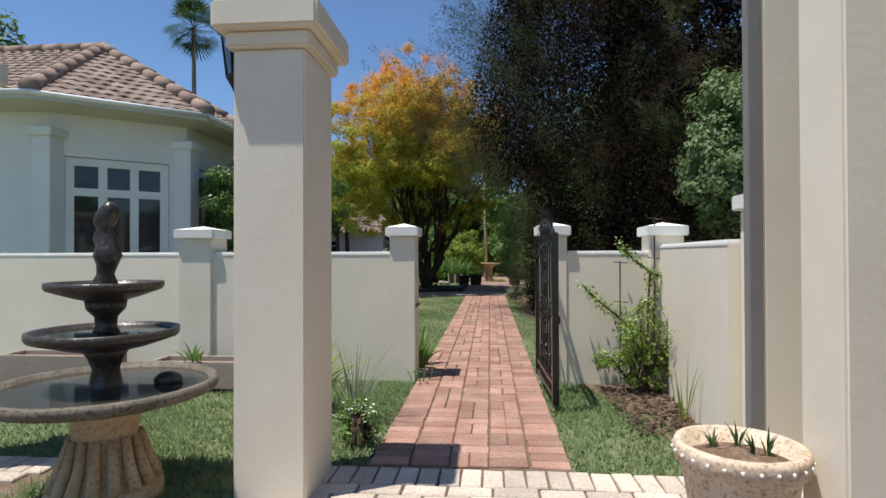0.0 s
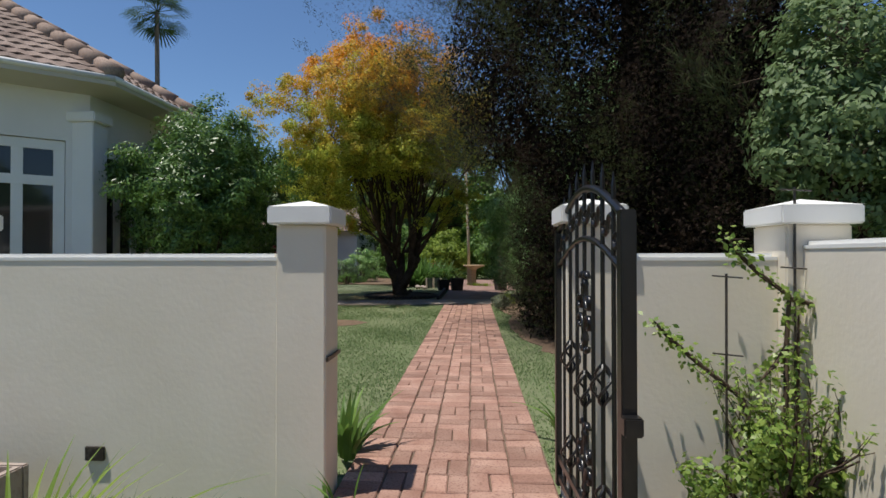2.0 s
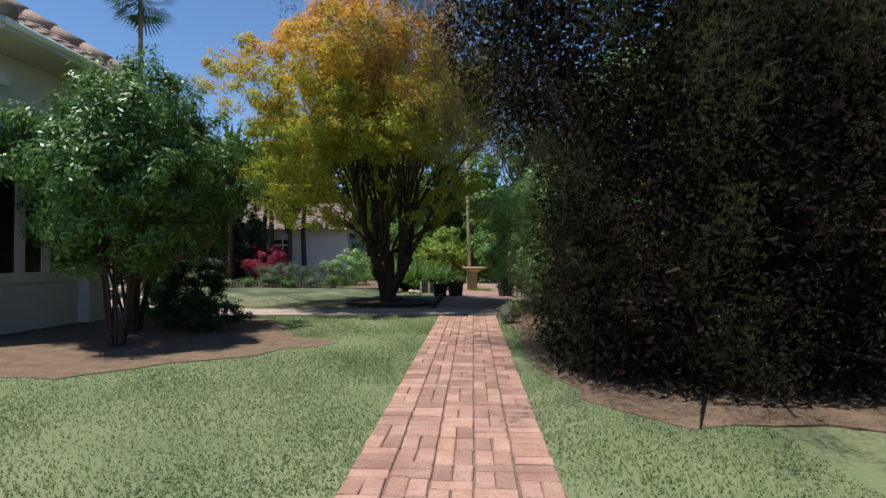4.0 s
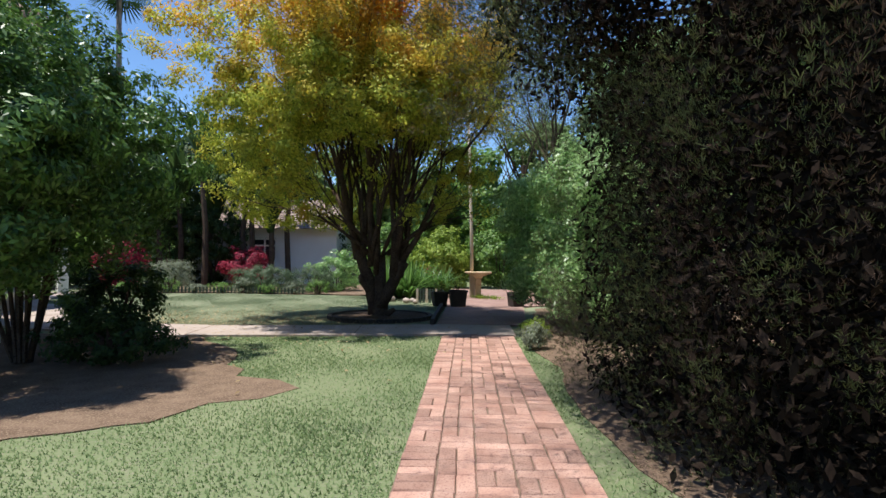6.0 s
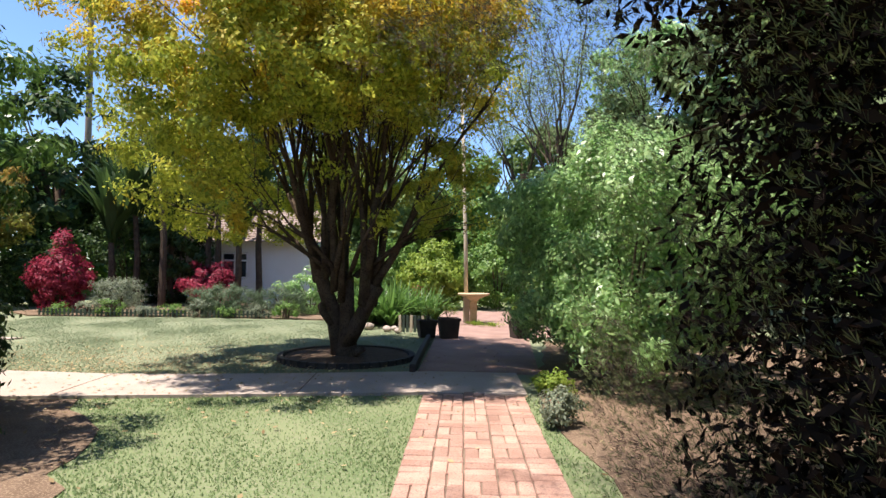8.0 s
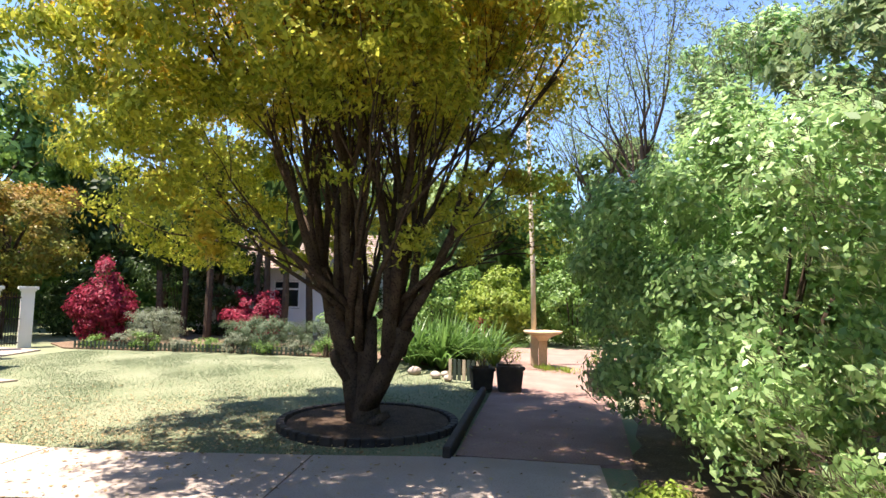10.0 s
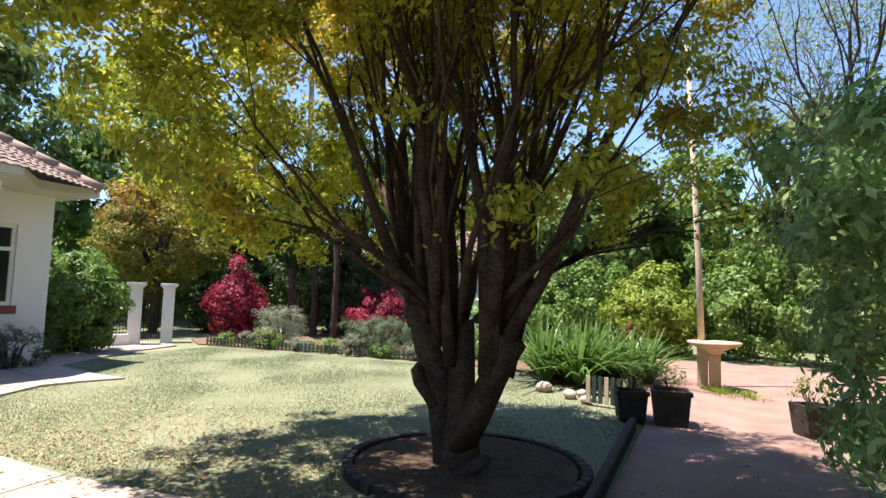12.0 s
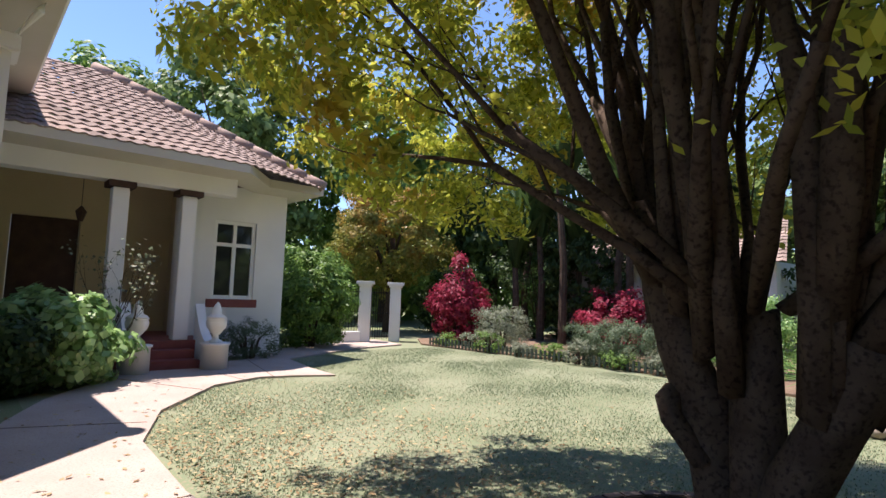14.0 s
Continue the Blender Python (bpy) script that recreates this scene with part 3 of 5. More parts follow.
# house with the bay, beside the walk
EAVE = 3.34
E0 = EAVE + 0.13
EAVE_A = 4.26
EA = EAVE_A + 0.17
house = thing("house", "white house with bay windows and brown tiled hip roof", "house")
FA = [(-14.3, 10.88), (-9.02, 11.29), (-6.98, 12.99), (-6.98, 15.3), (-8.3, 16.5), (-12.6, 16.5)]
for i, (p, q) in enumerate(zip(FA, FA[1:])):
    holes = []
    if i == 1:
        holes = [(0.27, 2.28, 0.72, 3.31)]
    elif i == 2:
        holes = [(0.25, 2.05, 0.72, 3.31)]
    part("wall", wall_with_holes(p, q, -0.1, EAVE_A, 0.26, holes), M_HOUSE, house)
    if holes:
        facing_window(house, p, q, (holes[0][0] + holes[0][1]) / 2, holes[0][1] - holes[0][0] - 0.19, 0.82, 3.21, 3, split=0.73, frame_w=0.17)
for p in FA[1:5]:
    part("pilaster", block(p[0] - 0.2, p[1] - 0.2, -0.1, p[0] + 0.2, p[1] + 0.2, EAVE_A - 0.6, 0.012), M_HOUSE, house)
    part("pilaster_capital", block(p[0] - 0.27, p[1] - 0.27, EAVE_A - 0.6, p[0] + 0.27, p[1] + 0.27, EAVE_A - 0.42, 0.018), M_HOUSE, house)
OA = [(-14.3, 10.07), (-8.78, 10.50), (-6.27, 12.65), (-6.27, 15.55), (-7.75, 17.1), (-12.6, 17.1)]
for k in range(len(OA) - 1):
    part("eave", soffit(OA[k:k + 2], FA[k:k + 2], EAVE_A), M_EAVESHADE, house, "boxed white eaves with a gutter edge")
    a, b = Vector((*OA[k], EAVE_A + 0.13)), Vector((*OA[k + 1], EAVE_A + 0.13))
    part("gutter", tube([a, b], 0.055, 8), M_WHITE, house, "white painted eaves gutter", True)
PK = (-9.97, 14.2, 6.64)
PKB = (-9.97, 14.7, 6.64)
bm = bmesh.new()
tiled_plane(bm, (*OA[0], EA), (*OA[1], EA), PK, (-14.3, 14.2, 6.64), 0.33, 0.26)
tiled_plane(bm, (*OA[1], EA), (*OA[2], EA), PK, PK, 0.33, 0.26)
tiled_plane(bm, (*OA[2], EA), (*OA[3], EA), PKB, PK, 0.33, 0.26)
tiled_plane(bm, (*OA[3], EA), (*OA[4], EA), PKB, PKB, 0.33, 0.26)
tiled_plane(bm, (*OA[4], EA), (*OA[5], EA), (-14.3, 14.7, 6.64), PKB, 0.33, 0.26)
roof = part("roof", bm, M_TILE, house, "weathered brown clay roof tiles")
for a, b in (((*OA[1], EA + .05), PK), ((*OA[2], EA + .05), PK), (PK, (-14.3, 14.2, 6.64)), (PK, PKB), ((*OA[3], EA + .05), PKB), ((*OA[4], EA + .05), PKB)):
    ridge_row(house, a, b, 0.155, 0.5)
part("downpipe", tube([(-8.02, 16.95, EAVE_A + 0.05), (-8.02, 16.9, EAVE_A - 0.12), (-8.42, 16.62, EAVE_A - 0.5), (-8.42, 16.62, 0.05)], 0.045, 8), M_WHITE, house, "white painted downpipe")
part("wall", wall_with_holes((-12.6, 16.24), (-12.6, 10.95), -0.1, EAVE_A, 0.22, []), M_HOUSE, house)

# wing with the porch
wing = thing("porch_house", "white house wing with columned porch and brown tiled roof", "house")
WX = -12.0
part("wall", wall_with_holes((WX, 19.5), (WX, 21.65), -0.1, EAVE, 0.22, [(0.68, 1.52, 1.10, 2.65)]), M_HOUSE, wing)
facing_window(wing, (WX, 19.5), (WX, 21.65), 1.10, 0.77, 1.135, 2.615, 2, sill=M_MAROON)
part("wall", wall_with_holes((WX - 0.221, 21.649), (WX - 8, 21.649), -0.1, EAVE, 0.22, []), M_HOUSE, wing)
part("wall", wall_with_holes((WX - 1.3, 16.6), (WX - 1.3, 20.0), -0.1, EAVE, 0.22, [(0.5, 1.55, 0.4, 2.5)]), M_YELLOW, wing, "ochre porch wall")
part("wall", wall_with_holes((WX - 1.3, 19.72), (WX - 0.25, 19.72), -0.1, EAVE, 0.22, []), M_YELLOW, wing, "ochre porch side wall")
part("porch_door", block(WX - 1.50, 17.12, 0.38, WX - 1.42, 18.14, 2.50, 0.01), M_BROWN, wing, "dark wooden door in the porch's shade")
part("porch_floor", block(WX - 1.3, 16.6, -0.1, WX + 1.0, 20.0, 0.40), M_MAROON, wing, "maroon polished porch floor")
for k in range(2):
    part("step", block(WX + 1.0 + k * 0.3, 18.75, -0.1, WX + 1.3 + k * 0.3, 19.55, 0.27 - 0.135 * k, 0.008), M_MAROON, wing, "maroon step")
part("porch_beam", block(WX + 0.62, 16.6, 2.98, WX + 0.98, 20.2, EAVE - 0.03), M_HOUSE, wing)
for y in (18.36, 19.42):
    part("porch_column", block(WX + 0.68, y - 0.12, 0.40, WX + 0.92, y + 0.12, 2.88, 0.01), M_HOUSE, wing)
    part("column_capital", block(WX + 0.60, y - 0.20, 2.88, WX + 1.00, y + 0.20, 2.98, 0.008), M_BROWN, wing, "dark brown capital")
OW = [(WX + 1.55, 16.2), (WX + 1.55, 20.2), (WX + 0.55, 21.0), (WX + 0.55, 22.2), (WX - 8, 22.2)]
IW = [(WX + 0.9, 16.2), (WX + 0.9, 20.0), (WX, 20.9), (WX, 21.65), (WX - 8, 21.65)]
for k in range(len(OW) - 1):
    part("eave", soffit(OW[k:k + 2], IW[k:k + 2], EAVE), M_EAVESHADE, wing, "boxed white eaves")
part("porch_ceiling", block(WX - 1.3, 16.6, EAVE - 0.03, WX + 0.9, 20.0, EAVE + 0.02), M_HOUSE, wing)
bm = bmesh.new()
tiled_plane(bm, (*OW[0], E0), (WX + 1.55, 20.2, E0), (WX - 3.0, 18.4, 6.0), (WX - 3.0, 16.2, 6.0))
tiled_plane(bm, (WX + 1.55, 20.2, E0), (*OW[3], E0), (WX - 3.0, 18.4, 6.0), (WX - 3.0, 18.4, 6.0))
tiled_plane(bm, (*OW[3], E0), (*OW[4], E0), (WX - 8, 18.4, 6.0), (WX - 3.0, 18.4, 6.0))
part("roof", bm, M_TILE, wing, "weathered brown clay roof tiles")
ridge_row(wing, (*OW[3], E0 + 0.05), (WX - 3.0, 18.4, 6.05))

part("wall", wall_with_holes((WX - 8, 21.64), (WX - 8, 16.2), -0.1, EAVE, 0.22, []), M_HOUSE, wing)
part("wall", wall_with_holes((WX - 7.9, 16.3), (WX + 0.6, 16.3), -0.1, EAVE, 0.22, []), M_HOUSE, wing)

# far outbuilding
shed = thing("outbuilding", "long white outbuilding with a low tiled roof", "house")
part("wall", wall_with_holes((-13.0, 32.5), (-6.2, 33.0), -0.1, 2.55, 0.22, [(3.0, 4.1, 1.0, 2.1)]), M_HOUSE, shed)
facing_window(shed, (-13.0, 32.5), (-6.2, 33.0), 3.55, 1.0, 1.05, 2.05, 2)
part("wall", wall_with_holes((-6.2, 33.0), (-6.0, 38.0), -0.1, 2.55, 0.22, []), M_HOUSE, shed)
bm = bmesh.new()
tiled_plane(bm, (-13.4, 32.0, 2.5), (-5.8, 32.5, 2.5), (-6.6, 35.4, 4.1), (-13.0, 35.4, 4.1))
part("roof", bm, M_TILE, shed, "reddish tiled roof")


# ---- trees ----
def grow(bm, tips, rng, p, way, length, radius, depth, spread, up, kinks=3, limit=None):
    """A limb that bends a little and forks; its last twigs are kept as tips."""
    pts, rad = [Vector(p)], [radius]
    d = Vector(way).normalized()
    for k in range(kinks):
        d = (d + Vector((rng.gauss(0, 0.12), rng.gauss(0, 0.12), rng.gauss(0, 0.08) + up * 0.08))).normalized()
        pts.append(pts[-1] + d * length / kinks)
        rad.append(radius * (1 - 0.42 * (k + 1) / kinks))
    if limit and not limit(pts[-1]):
        return
    tube(pts, rad, 7 if radius > 0.03 else 4, bm)
    if depth <= 1:
        tips.append((pts[-1].copy(), d.copy(), pts[len(pts) // 2].copy()))
    if depth == 0:
        return
    for k in range(3 if depth > 1 else 3):
        a = rng.uniform(0, 2 * math.pi)
        side = d.cross(Vector((math.cos(a), math.sin(a), 0.3))).normalized()
        nd = (d + side * spread * rng.uniform(0.5, 1.2)).normalized()
        start = pts[-1] if k < 2 else pts[-2]
        grow(bm, tips, rng, start, nd, length * rng.uniform(0.62, 0.85), rad[-1] * 0.72, depth - 1, spread, up, kinks, limit)


def leaf_tufts(tips, per, reach, seed):
    rng = np.random.default_rng(seed)
    ends = np.array([list(t[0]) for t in tips])
    ways = np.array([list(t[1]) for t in tips])
    mids = np.array([list(t[2]) for t in tips])
    k = np.repeat(np.arange(len(tips)), per)
    f = rng.random((len(k), 1))
    offs = rng.normal(0, 1, (len(k), 3))
    offs /= np.linalg.norm(offs, axis=1, keepdims=True)
    offs *= reach * rng.random((len(k), 1)) ** 0.6
    return mids[k] * (1 - f) + ends[k] * f + offs + ways[k] * f * reach * 0.5, offs / reach + ways[k] * 0.5


def autumn_tree(x, y):
    ob = thing("autumn_tree", "spreading multi-stemmed tree turning orange, above a ring bed", "tree", "", (x, y, 0))
    rng = random.Random(4)
    bm, tips = bmesh.new(), []
    tube([(0.02, 0, -0.05), (0.03, 0, 0.12), (0.03, 0, 0.45), (0.02, 0.02, 0.85), (0.04, 0.04, 1.3)], [0.205, 0.148, 0.127, 0.123, 0.082], 16, bm)
    tube([(-0.12, 0.05, -0.05), (-0.13, 0.04, 0.3), (-0.20, 0.03, 0.7), (-0.33, 0.03, 1.1), (-0.47, 0.04, 1.5), (-0.60, 0.05, 1.9)], [0.139, 0.107, 0.115, 0.115, 0.098, 0.049], 14, bm)
    tube([(-0.22, -0.02, 0.55), (-0.33, -0.05, 0.75), (-0.38, -0.06, 0.86), (-0.39, -0.06, 0.90)], [0.074, 0.066, 0.061, 0.016], 10, bm)
    tube([(0.05, -0.04, 0.22), (0.20, -0.09, 0.52), (0.34, -0.11, 0.80), (0.44, -0.12, 1.00), (0.50, -0.12, 1.13), (0.51, -0.11, 1.20)], [0.107, 0.102, 0.098, 0.115, 0.123, 0.057], 16, bm)
    tube([(0.10, -0.1, 0.0), (0.24, -0.14, 0.12), (0.34, -0.18, 0.2)], [0.098, 0.066, 0.045], 10, bm)

    def within(p):
        r = math.hypot(p.x + 0.7, p.y + 0.55)
        return r < 3.45 and p.z < 7.7 and p.z > 1.2 + (0.22 if p.y > -0.3 else 0.34) * r and (p.y > -1.7 or p.z > 2.6) and (p.x > -1.2 or p.y > -0.6 or p.z > 2.1)

    for k in range(27):
        a = 2 * math.pi * k / 27 + rng.uniform(-0.2, 0.2)
        lean = rng.choice((0.12, 0.22, 0.34, 0.5, 0.75))
        side = math.cos(a)
        fork = (0.40, -0.08, 0.98) if side > 0.45 else (-0.42, 0.04, 1.3) if side < -0.35 else (-0.12, 0.03, 0.95)
        p = (fork[0] + rng.uniform(-0.12, 0.12), fork[1] + 0.11 * math.sin(a), fork[2] + rng.uniform(-0.15, 0.25))
        grow(bm, tips, rng, p, (lean * math.cos(a), lean * math.sin(a), 1.0), rng.uniform(1.5, 2.1), rng.uniform(0.038, 0.08), 4, 0.36, 1.0 - lean * 0.6, 3, within)
    for k in range(9):
        a = 2 * math.pi * k / 9 + 0.3
        grow(bm, tips, rng, (0.2 * math.cos(a), 0.2 * math.sin(a), 1.3), (math.cos(a), math.sin(a), 0.8), 1.3, 0.04, 3, 0.5, 0.05, 3, within)
    for v in bm.verts:
        if v.co.x ** 2 + v.co.y ** 2 < 0.8 and v.co.z < 2.2:
            v.co += noise.noise_vector(v.co * 5.0) * 0.05 + noise.noise_vector(v.co * 14.0) * 0.02
    part("trunk", bm, M_BARK, ob, smooth=True)
    tips = [t for t in tips if ((t[0].x + 0.7) ** 2 + (t[0].y + 0.55) ** 2) ** 0.5 < 3.6 and t[0].z < 7.9]
    spots, out = leaf_tufts(tips, max(6, int(150000 / max(1, len(tips)))), 0.22, 5)
    spots2, out2 = clumps((-0.65, -0.55, 4.75), (3.05, 3.0, 2.75), 330, 62000, 0.26, 7, 0.72)
    high = spots2[:, 2] > 3.3
    spots2, out2 = spots2[high], out2[high]
    spots3, out3 = clumps((-0.65, -0.1, 3.1), (2.9, 2.8, 1.2), 220, 42000, 0.24, 8, 0.6)
    spots2, out2 = np.concatenate([spots2, spots3]), np.concatenate([out2, out3])
    # extra high clump, added to cast shade on the walk and path
    shade_spots, shade_out = clumps((0.7, -2.5, 5.3), (1.9, 1.3, 1.2), 50, 6500, 0.28, 9, 0.6)
    spots2, out2 = np.concatenate([spots2, shade_spots]), np.concatenate([out2, shade_out])
    spots5, out5 = clumps((-0.5, -2.2, 4.0), (2.5, 1.0, 1.1), 150, 26000, 0.25, 10, 0.4)
    spots, out = np.concatenate([spots, spots2, spots5]), np.concatenate([out, out2, out5])
    far = np.hypot(spots[:, 0], spots[:, 1])
    keep = spots[:, 2] > 1.25 + np.where(spots[:, 1] > -0.3, 0.25, 0.31) * np.clip(far, 0, 3) + np.where((spots[:, 0] < -1.3) & (spots[:, 1] < -0.6), 0.15, 0) + np.where((spots[:, 1] < -1.2) & (spots[:, 0] > -1.0), 1.4, 0.0)
    keep &= (far > 1.0) | (spots[:, 2] > 2.4)
    leaf_cloud("crown", spots[keep], out[keep], 0.072, M_ORANGE, ob, 6, 0.45, 0.4)
    return ob


def conifer(x, y, height, radius, leaves, seed, label, skirt=0.25, dry=0.25, leaf=0.24, overhang=0.0):
    """A dense dark conifer: trunk, tiers of ragged sprays drooping at the ends."""
    ob = thing("conifer", label, "tree", "dark conifers", (x, y, 0))
    rng = np.random.default_rng(seed)
    bm = tube([(0, 0, -0.1), (0.05, 0, height * 0.4), (0, 0.05, height * 0.95)], [0.28, 0.2, 0.03], 9)
    sprays = max(60, leaves // 170) if not overhang else 700
    z = skirt + (height - skirt) * rng.random(sprays) ** 1.15
    a = rng.uniform(0, 2 * math.pi, sprays) if not overhang else rng.normal(math.pi * 1.03, 1.35, sprays)
    lump = 1 + 0.22 * np.sin(3 * a + z * 1.3 + seed) + 0.15 * np.sin(7 * a - z * 2.1)
    low = 0.86 if overhang else 0.62
    rr = radius * (low + (1 - low) * np.clip(z / (height * 0.4), 0, 1)) * (1 - (z / height) ** 2.2) ** 0.7 * lump * rng.uniform(0.72, 1.05, sprays)
    heads = np.stack([rr * np.cos(a) - overhang * np.clip((z - 2.3) / 1.6, 0, 1), rr * np.sin(a), z], 1)
    for k in range(0, sprays, 9):
        h = Vector(heads[k])
        if h.x + x < 0.9 and h.z < 2.8 or h.x < -2.5:
            continue
        tube([(0, 0, max(0.1, h.z - 0.3)), (h.x * 0.6, h.y * 0.6, h.z), (h.x * 0.95, h.y * 0.95, h.z)], [0.045, 0.025, 0.008], 4, bm)
    part("trunk", bm, M_BARK, ob)
    k = rng.integers(0, sprays, leaves)
    f = rng.uniform(-0.5, 0.45, (leaves, 1)) * (1.35 if overhang else 1.0)
    way = np.stack([np.cos(a), np.sin(a), rng.uniform(0.2, 1.2, sprays)], 1)[k]
    offs = rng.normal(0, 0.125, (leaves, 3)) * np.clip(0.95 - f, 0.12, 2)
    spots = heads[k] + way * f + offs
    out = way + offs * 4
    keep = (spots[:, 2] > 0.05) & ((spots[:, 0] + x > 0.66) | (spots[:, 2] > 2.5))
    spots, out = spots[keep], out[keep]
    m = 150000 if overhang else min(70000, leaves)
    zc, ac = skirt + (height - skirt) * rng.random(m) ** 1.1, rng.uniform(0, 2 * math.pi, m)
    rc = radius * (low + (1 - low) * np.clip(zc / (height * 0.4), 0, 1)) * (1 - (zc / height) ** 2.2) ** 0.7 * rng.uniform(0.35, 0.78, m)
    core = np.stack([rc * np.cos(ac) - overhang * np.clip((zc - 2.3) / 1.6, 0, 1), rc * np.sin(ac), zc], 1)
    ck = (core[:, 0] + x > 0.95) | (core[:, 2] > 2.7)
    leaf_cloud("inner_foliage", core[ck], core[ck] * [1, 1, 0] / radius, 0.085 if overhang else 0.13, M_CORESHADE, ob, seed + 5, 0.4, 0.2, label="inner foliage with gap shade in its near-black colour")
    brown = rng.random(sprays)[k][keep] < dry
    frond_cloud("crown", spots[~brown], way[keep][~brown] + [0, 0, 0.25], leaf, M_CONIFER, ob, seed, 3)
    frond_cloud("dry_foliage", spots[brown], way[keep][brown], leaf, M_CONIFERDRY, ob, seed + 1, 3, label="brown dry sprays")
    return ob


def broad_tree(x, y, height, radii, leaves, size, material, seed, label, name="tree", clump=0.5, crown_z=None, group="background trees", trunk=0.16, aspect=0.5):
    ob = thing(name, label, "tree", group, (x, y, 0))
    rng = random.Random(seed)
    bm = bmesh.new()
    cz = crown_z or height - radii[2]
    tube([(0, 0, -0.1), (0.1, 0, cz * 0.5), (0, 0.1, cz)], [trunk, trunk * 0.8, trunk * 0.6], 9, bm)
    for k in range(9):
        a = 2 * math.pi * k / 9 + rng.random()
        e = Vector((radii[0] * 0.7 * math.cos(a), radii[1] * 0.7 * math.sin(a), cz + radii[2] * rng.uniform(-0.3, 0.7)))
        tube([(0, 0, cz * 0.55), e * 0.5 + Vector((0, 0, cz * 0.35)), e], [trunk * 0.5, trunk * 0.3, 0.015], 6, bm)
    part("trunk", bm, M_BARK, ob, smooth=True)
    spots, out = clumps((0, 0, cz), radii, max(40, leaves // 100), leaves, clump, seed, 0.5)
    leaf_cloud("crown", spots, out, size, material, ob, seed, aspect)
    return ob


def palm(x, y, height, label, fronds=34, length=2.2, seed=3):
    ob = thing("palm_tree", label, "tree", "", (x, y, 0))
    rng = random.Random(seed)
    part("trunk", tube([(0, 0, -0.2), (0.1, 0, height * 0.5), (-0.05, 0, height)], [0.26, 0.2, 0.17], 10), M_PALMBARK, ob, smooth=True)
    bm = bmesh.new()
    for k in range(fronds):
        a = rng.uniform(0, 2 * math.pi)
        e = rng.uniform(-0.9, 1.2)
        d = Vector((math.cos(a) * math.cos(e), math.sin(a) * math.cos(e), math.sin(e)))
        base, stalk = Vector((0, 0, height)), length * 0.45
        hub = base + d * stalk
        tube([base, hub], [0.03, 0.02], 4, bm)
        side = d.cross(Vector((0, 0, 1))).normalized()
        upv = side.cross(d)
        for j in range(13):
            b = radians(-80 + 160 * j / 12)
            w = (d * math.cos(b) + side * math.sin(b)).normalized()
            tip = hub + w * length * 0.55 - Vector((0, 0, 0.22))
            q = w.cross(upv).normalized() * 0.05
            mid = hub + w * length * 0.3
            bm.faces.new([bm.verts.new(v) for v in (hub, mid + q, tip, mid - q)])
    crown = part("crown", bm, M_DARKGREEN, ob)
    crown["kind"] = "stuff"
    return ob


autumn_tree(-2.0, 19.3)
ring = thing("tree_ring", "dark brick ring edging round the autumn tree", "edging", "", (-2.0, 19.5, 0))
n = 44
for k in range(n):
    a = 2 * math.pi * k / n
    bm = block(-0.07, -0.05, -0.05, 0.07, 0.04, 0.055, 0.008)
    bmesh.ops.transform(bm, matrix=pose(1.05 * math.cos(a), 1.0 * math.sin(a), 0, 0, 0, math.degrees(a) + 90), verts=bm.verts[:])
    part("edging_brick", bm, M_DARKPOT, ring)
part("ring_soil", lathe([(1.0, -0.05), (0.98, 0.03), (0.3, 0.06)], 28), M_RINGSHADE, ring, "leaf-strewn soil, darkened in colour for the tree's shade")

conifer(2.68, 12.2, 9.6, 3.2, 250000, 11, "tall dense dark conifer beside the brick path", 0.05, 0.3, 0.043, 0.85)
conifer(5.6, 11.6, 12.0, 2.9, 20000, 12, "tall dense dark conifer behind the garden wall", 0.6)
conifer(5.6, 15.6, 10.0, 2.2, 16000, 13, "dark conifer with brown dry sprays", 0.4, 0.5)
conifer(8.0, 9.5, 12.0, 3.0, 11000, 14, "tall dark conifer beyond the wall corner", 0.6)
broad_tree(3.4, 8.3, 3.7, (0.62, 0.6, 1.25), 13000, 0.072, M_WILLOW, 21, "small glossy pale-leaved tree standing behind the wall", "small_tree", 0.2, 2.4, "", 0.05)
broad_tree(4.9, 7.4, 2.6, (1.2, 1.0, 1.2), 9000, 0.10, M_GREEN, 22, "leafy green shrub tree behind the wall", "small_tree", 0.26, 1.4, "", 0.05)
shrub("large_shrub", "large fresh green shrub leaning over the paved court", "shrub", (2.22, 18.7, 0), (1.7, 2.5, 1.8), 90000, 0.08, M_BRIGHT, 31, 0.29, 430, 10, aspect=0.46, rise=1.02, clear=0.28)
shrub("bay_bush", "big rounded dark green bush by the white house", "shrub", (-5.3, 14.1, 0), (1.65, 1.75, 1.5), 60000, 0.085, M_BAY, 32, 0.24, 420, 12, aspect=0.36, rise=1.68, clear=0.8)
shrub("bay_bush", "dense dark green bush below the bay window", "shrub", (-4.6, 12.6, 0), (0.95, 1.0, 1.3), 34000, 0.08, M_BAY, 33, 0.2, 300, 8, aspect=0.35, rise=1.75, clear=0.8)
palm(-25.2, 46.0, 20.8, "tall slender fan palm behind the houses", 44, 2.9)


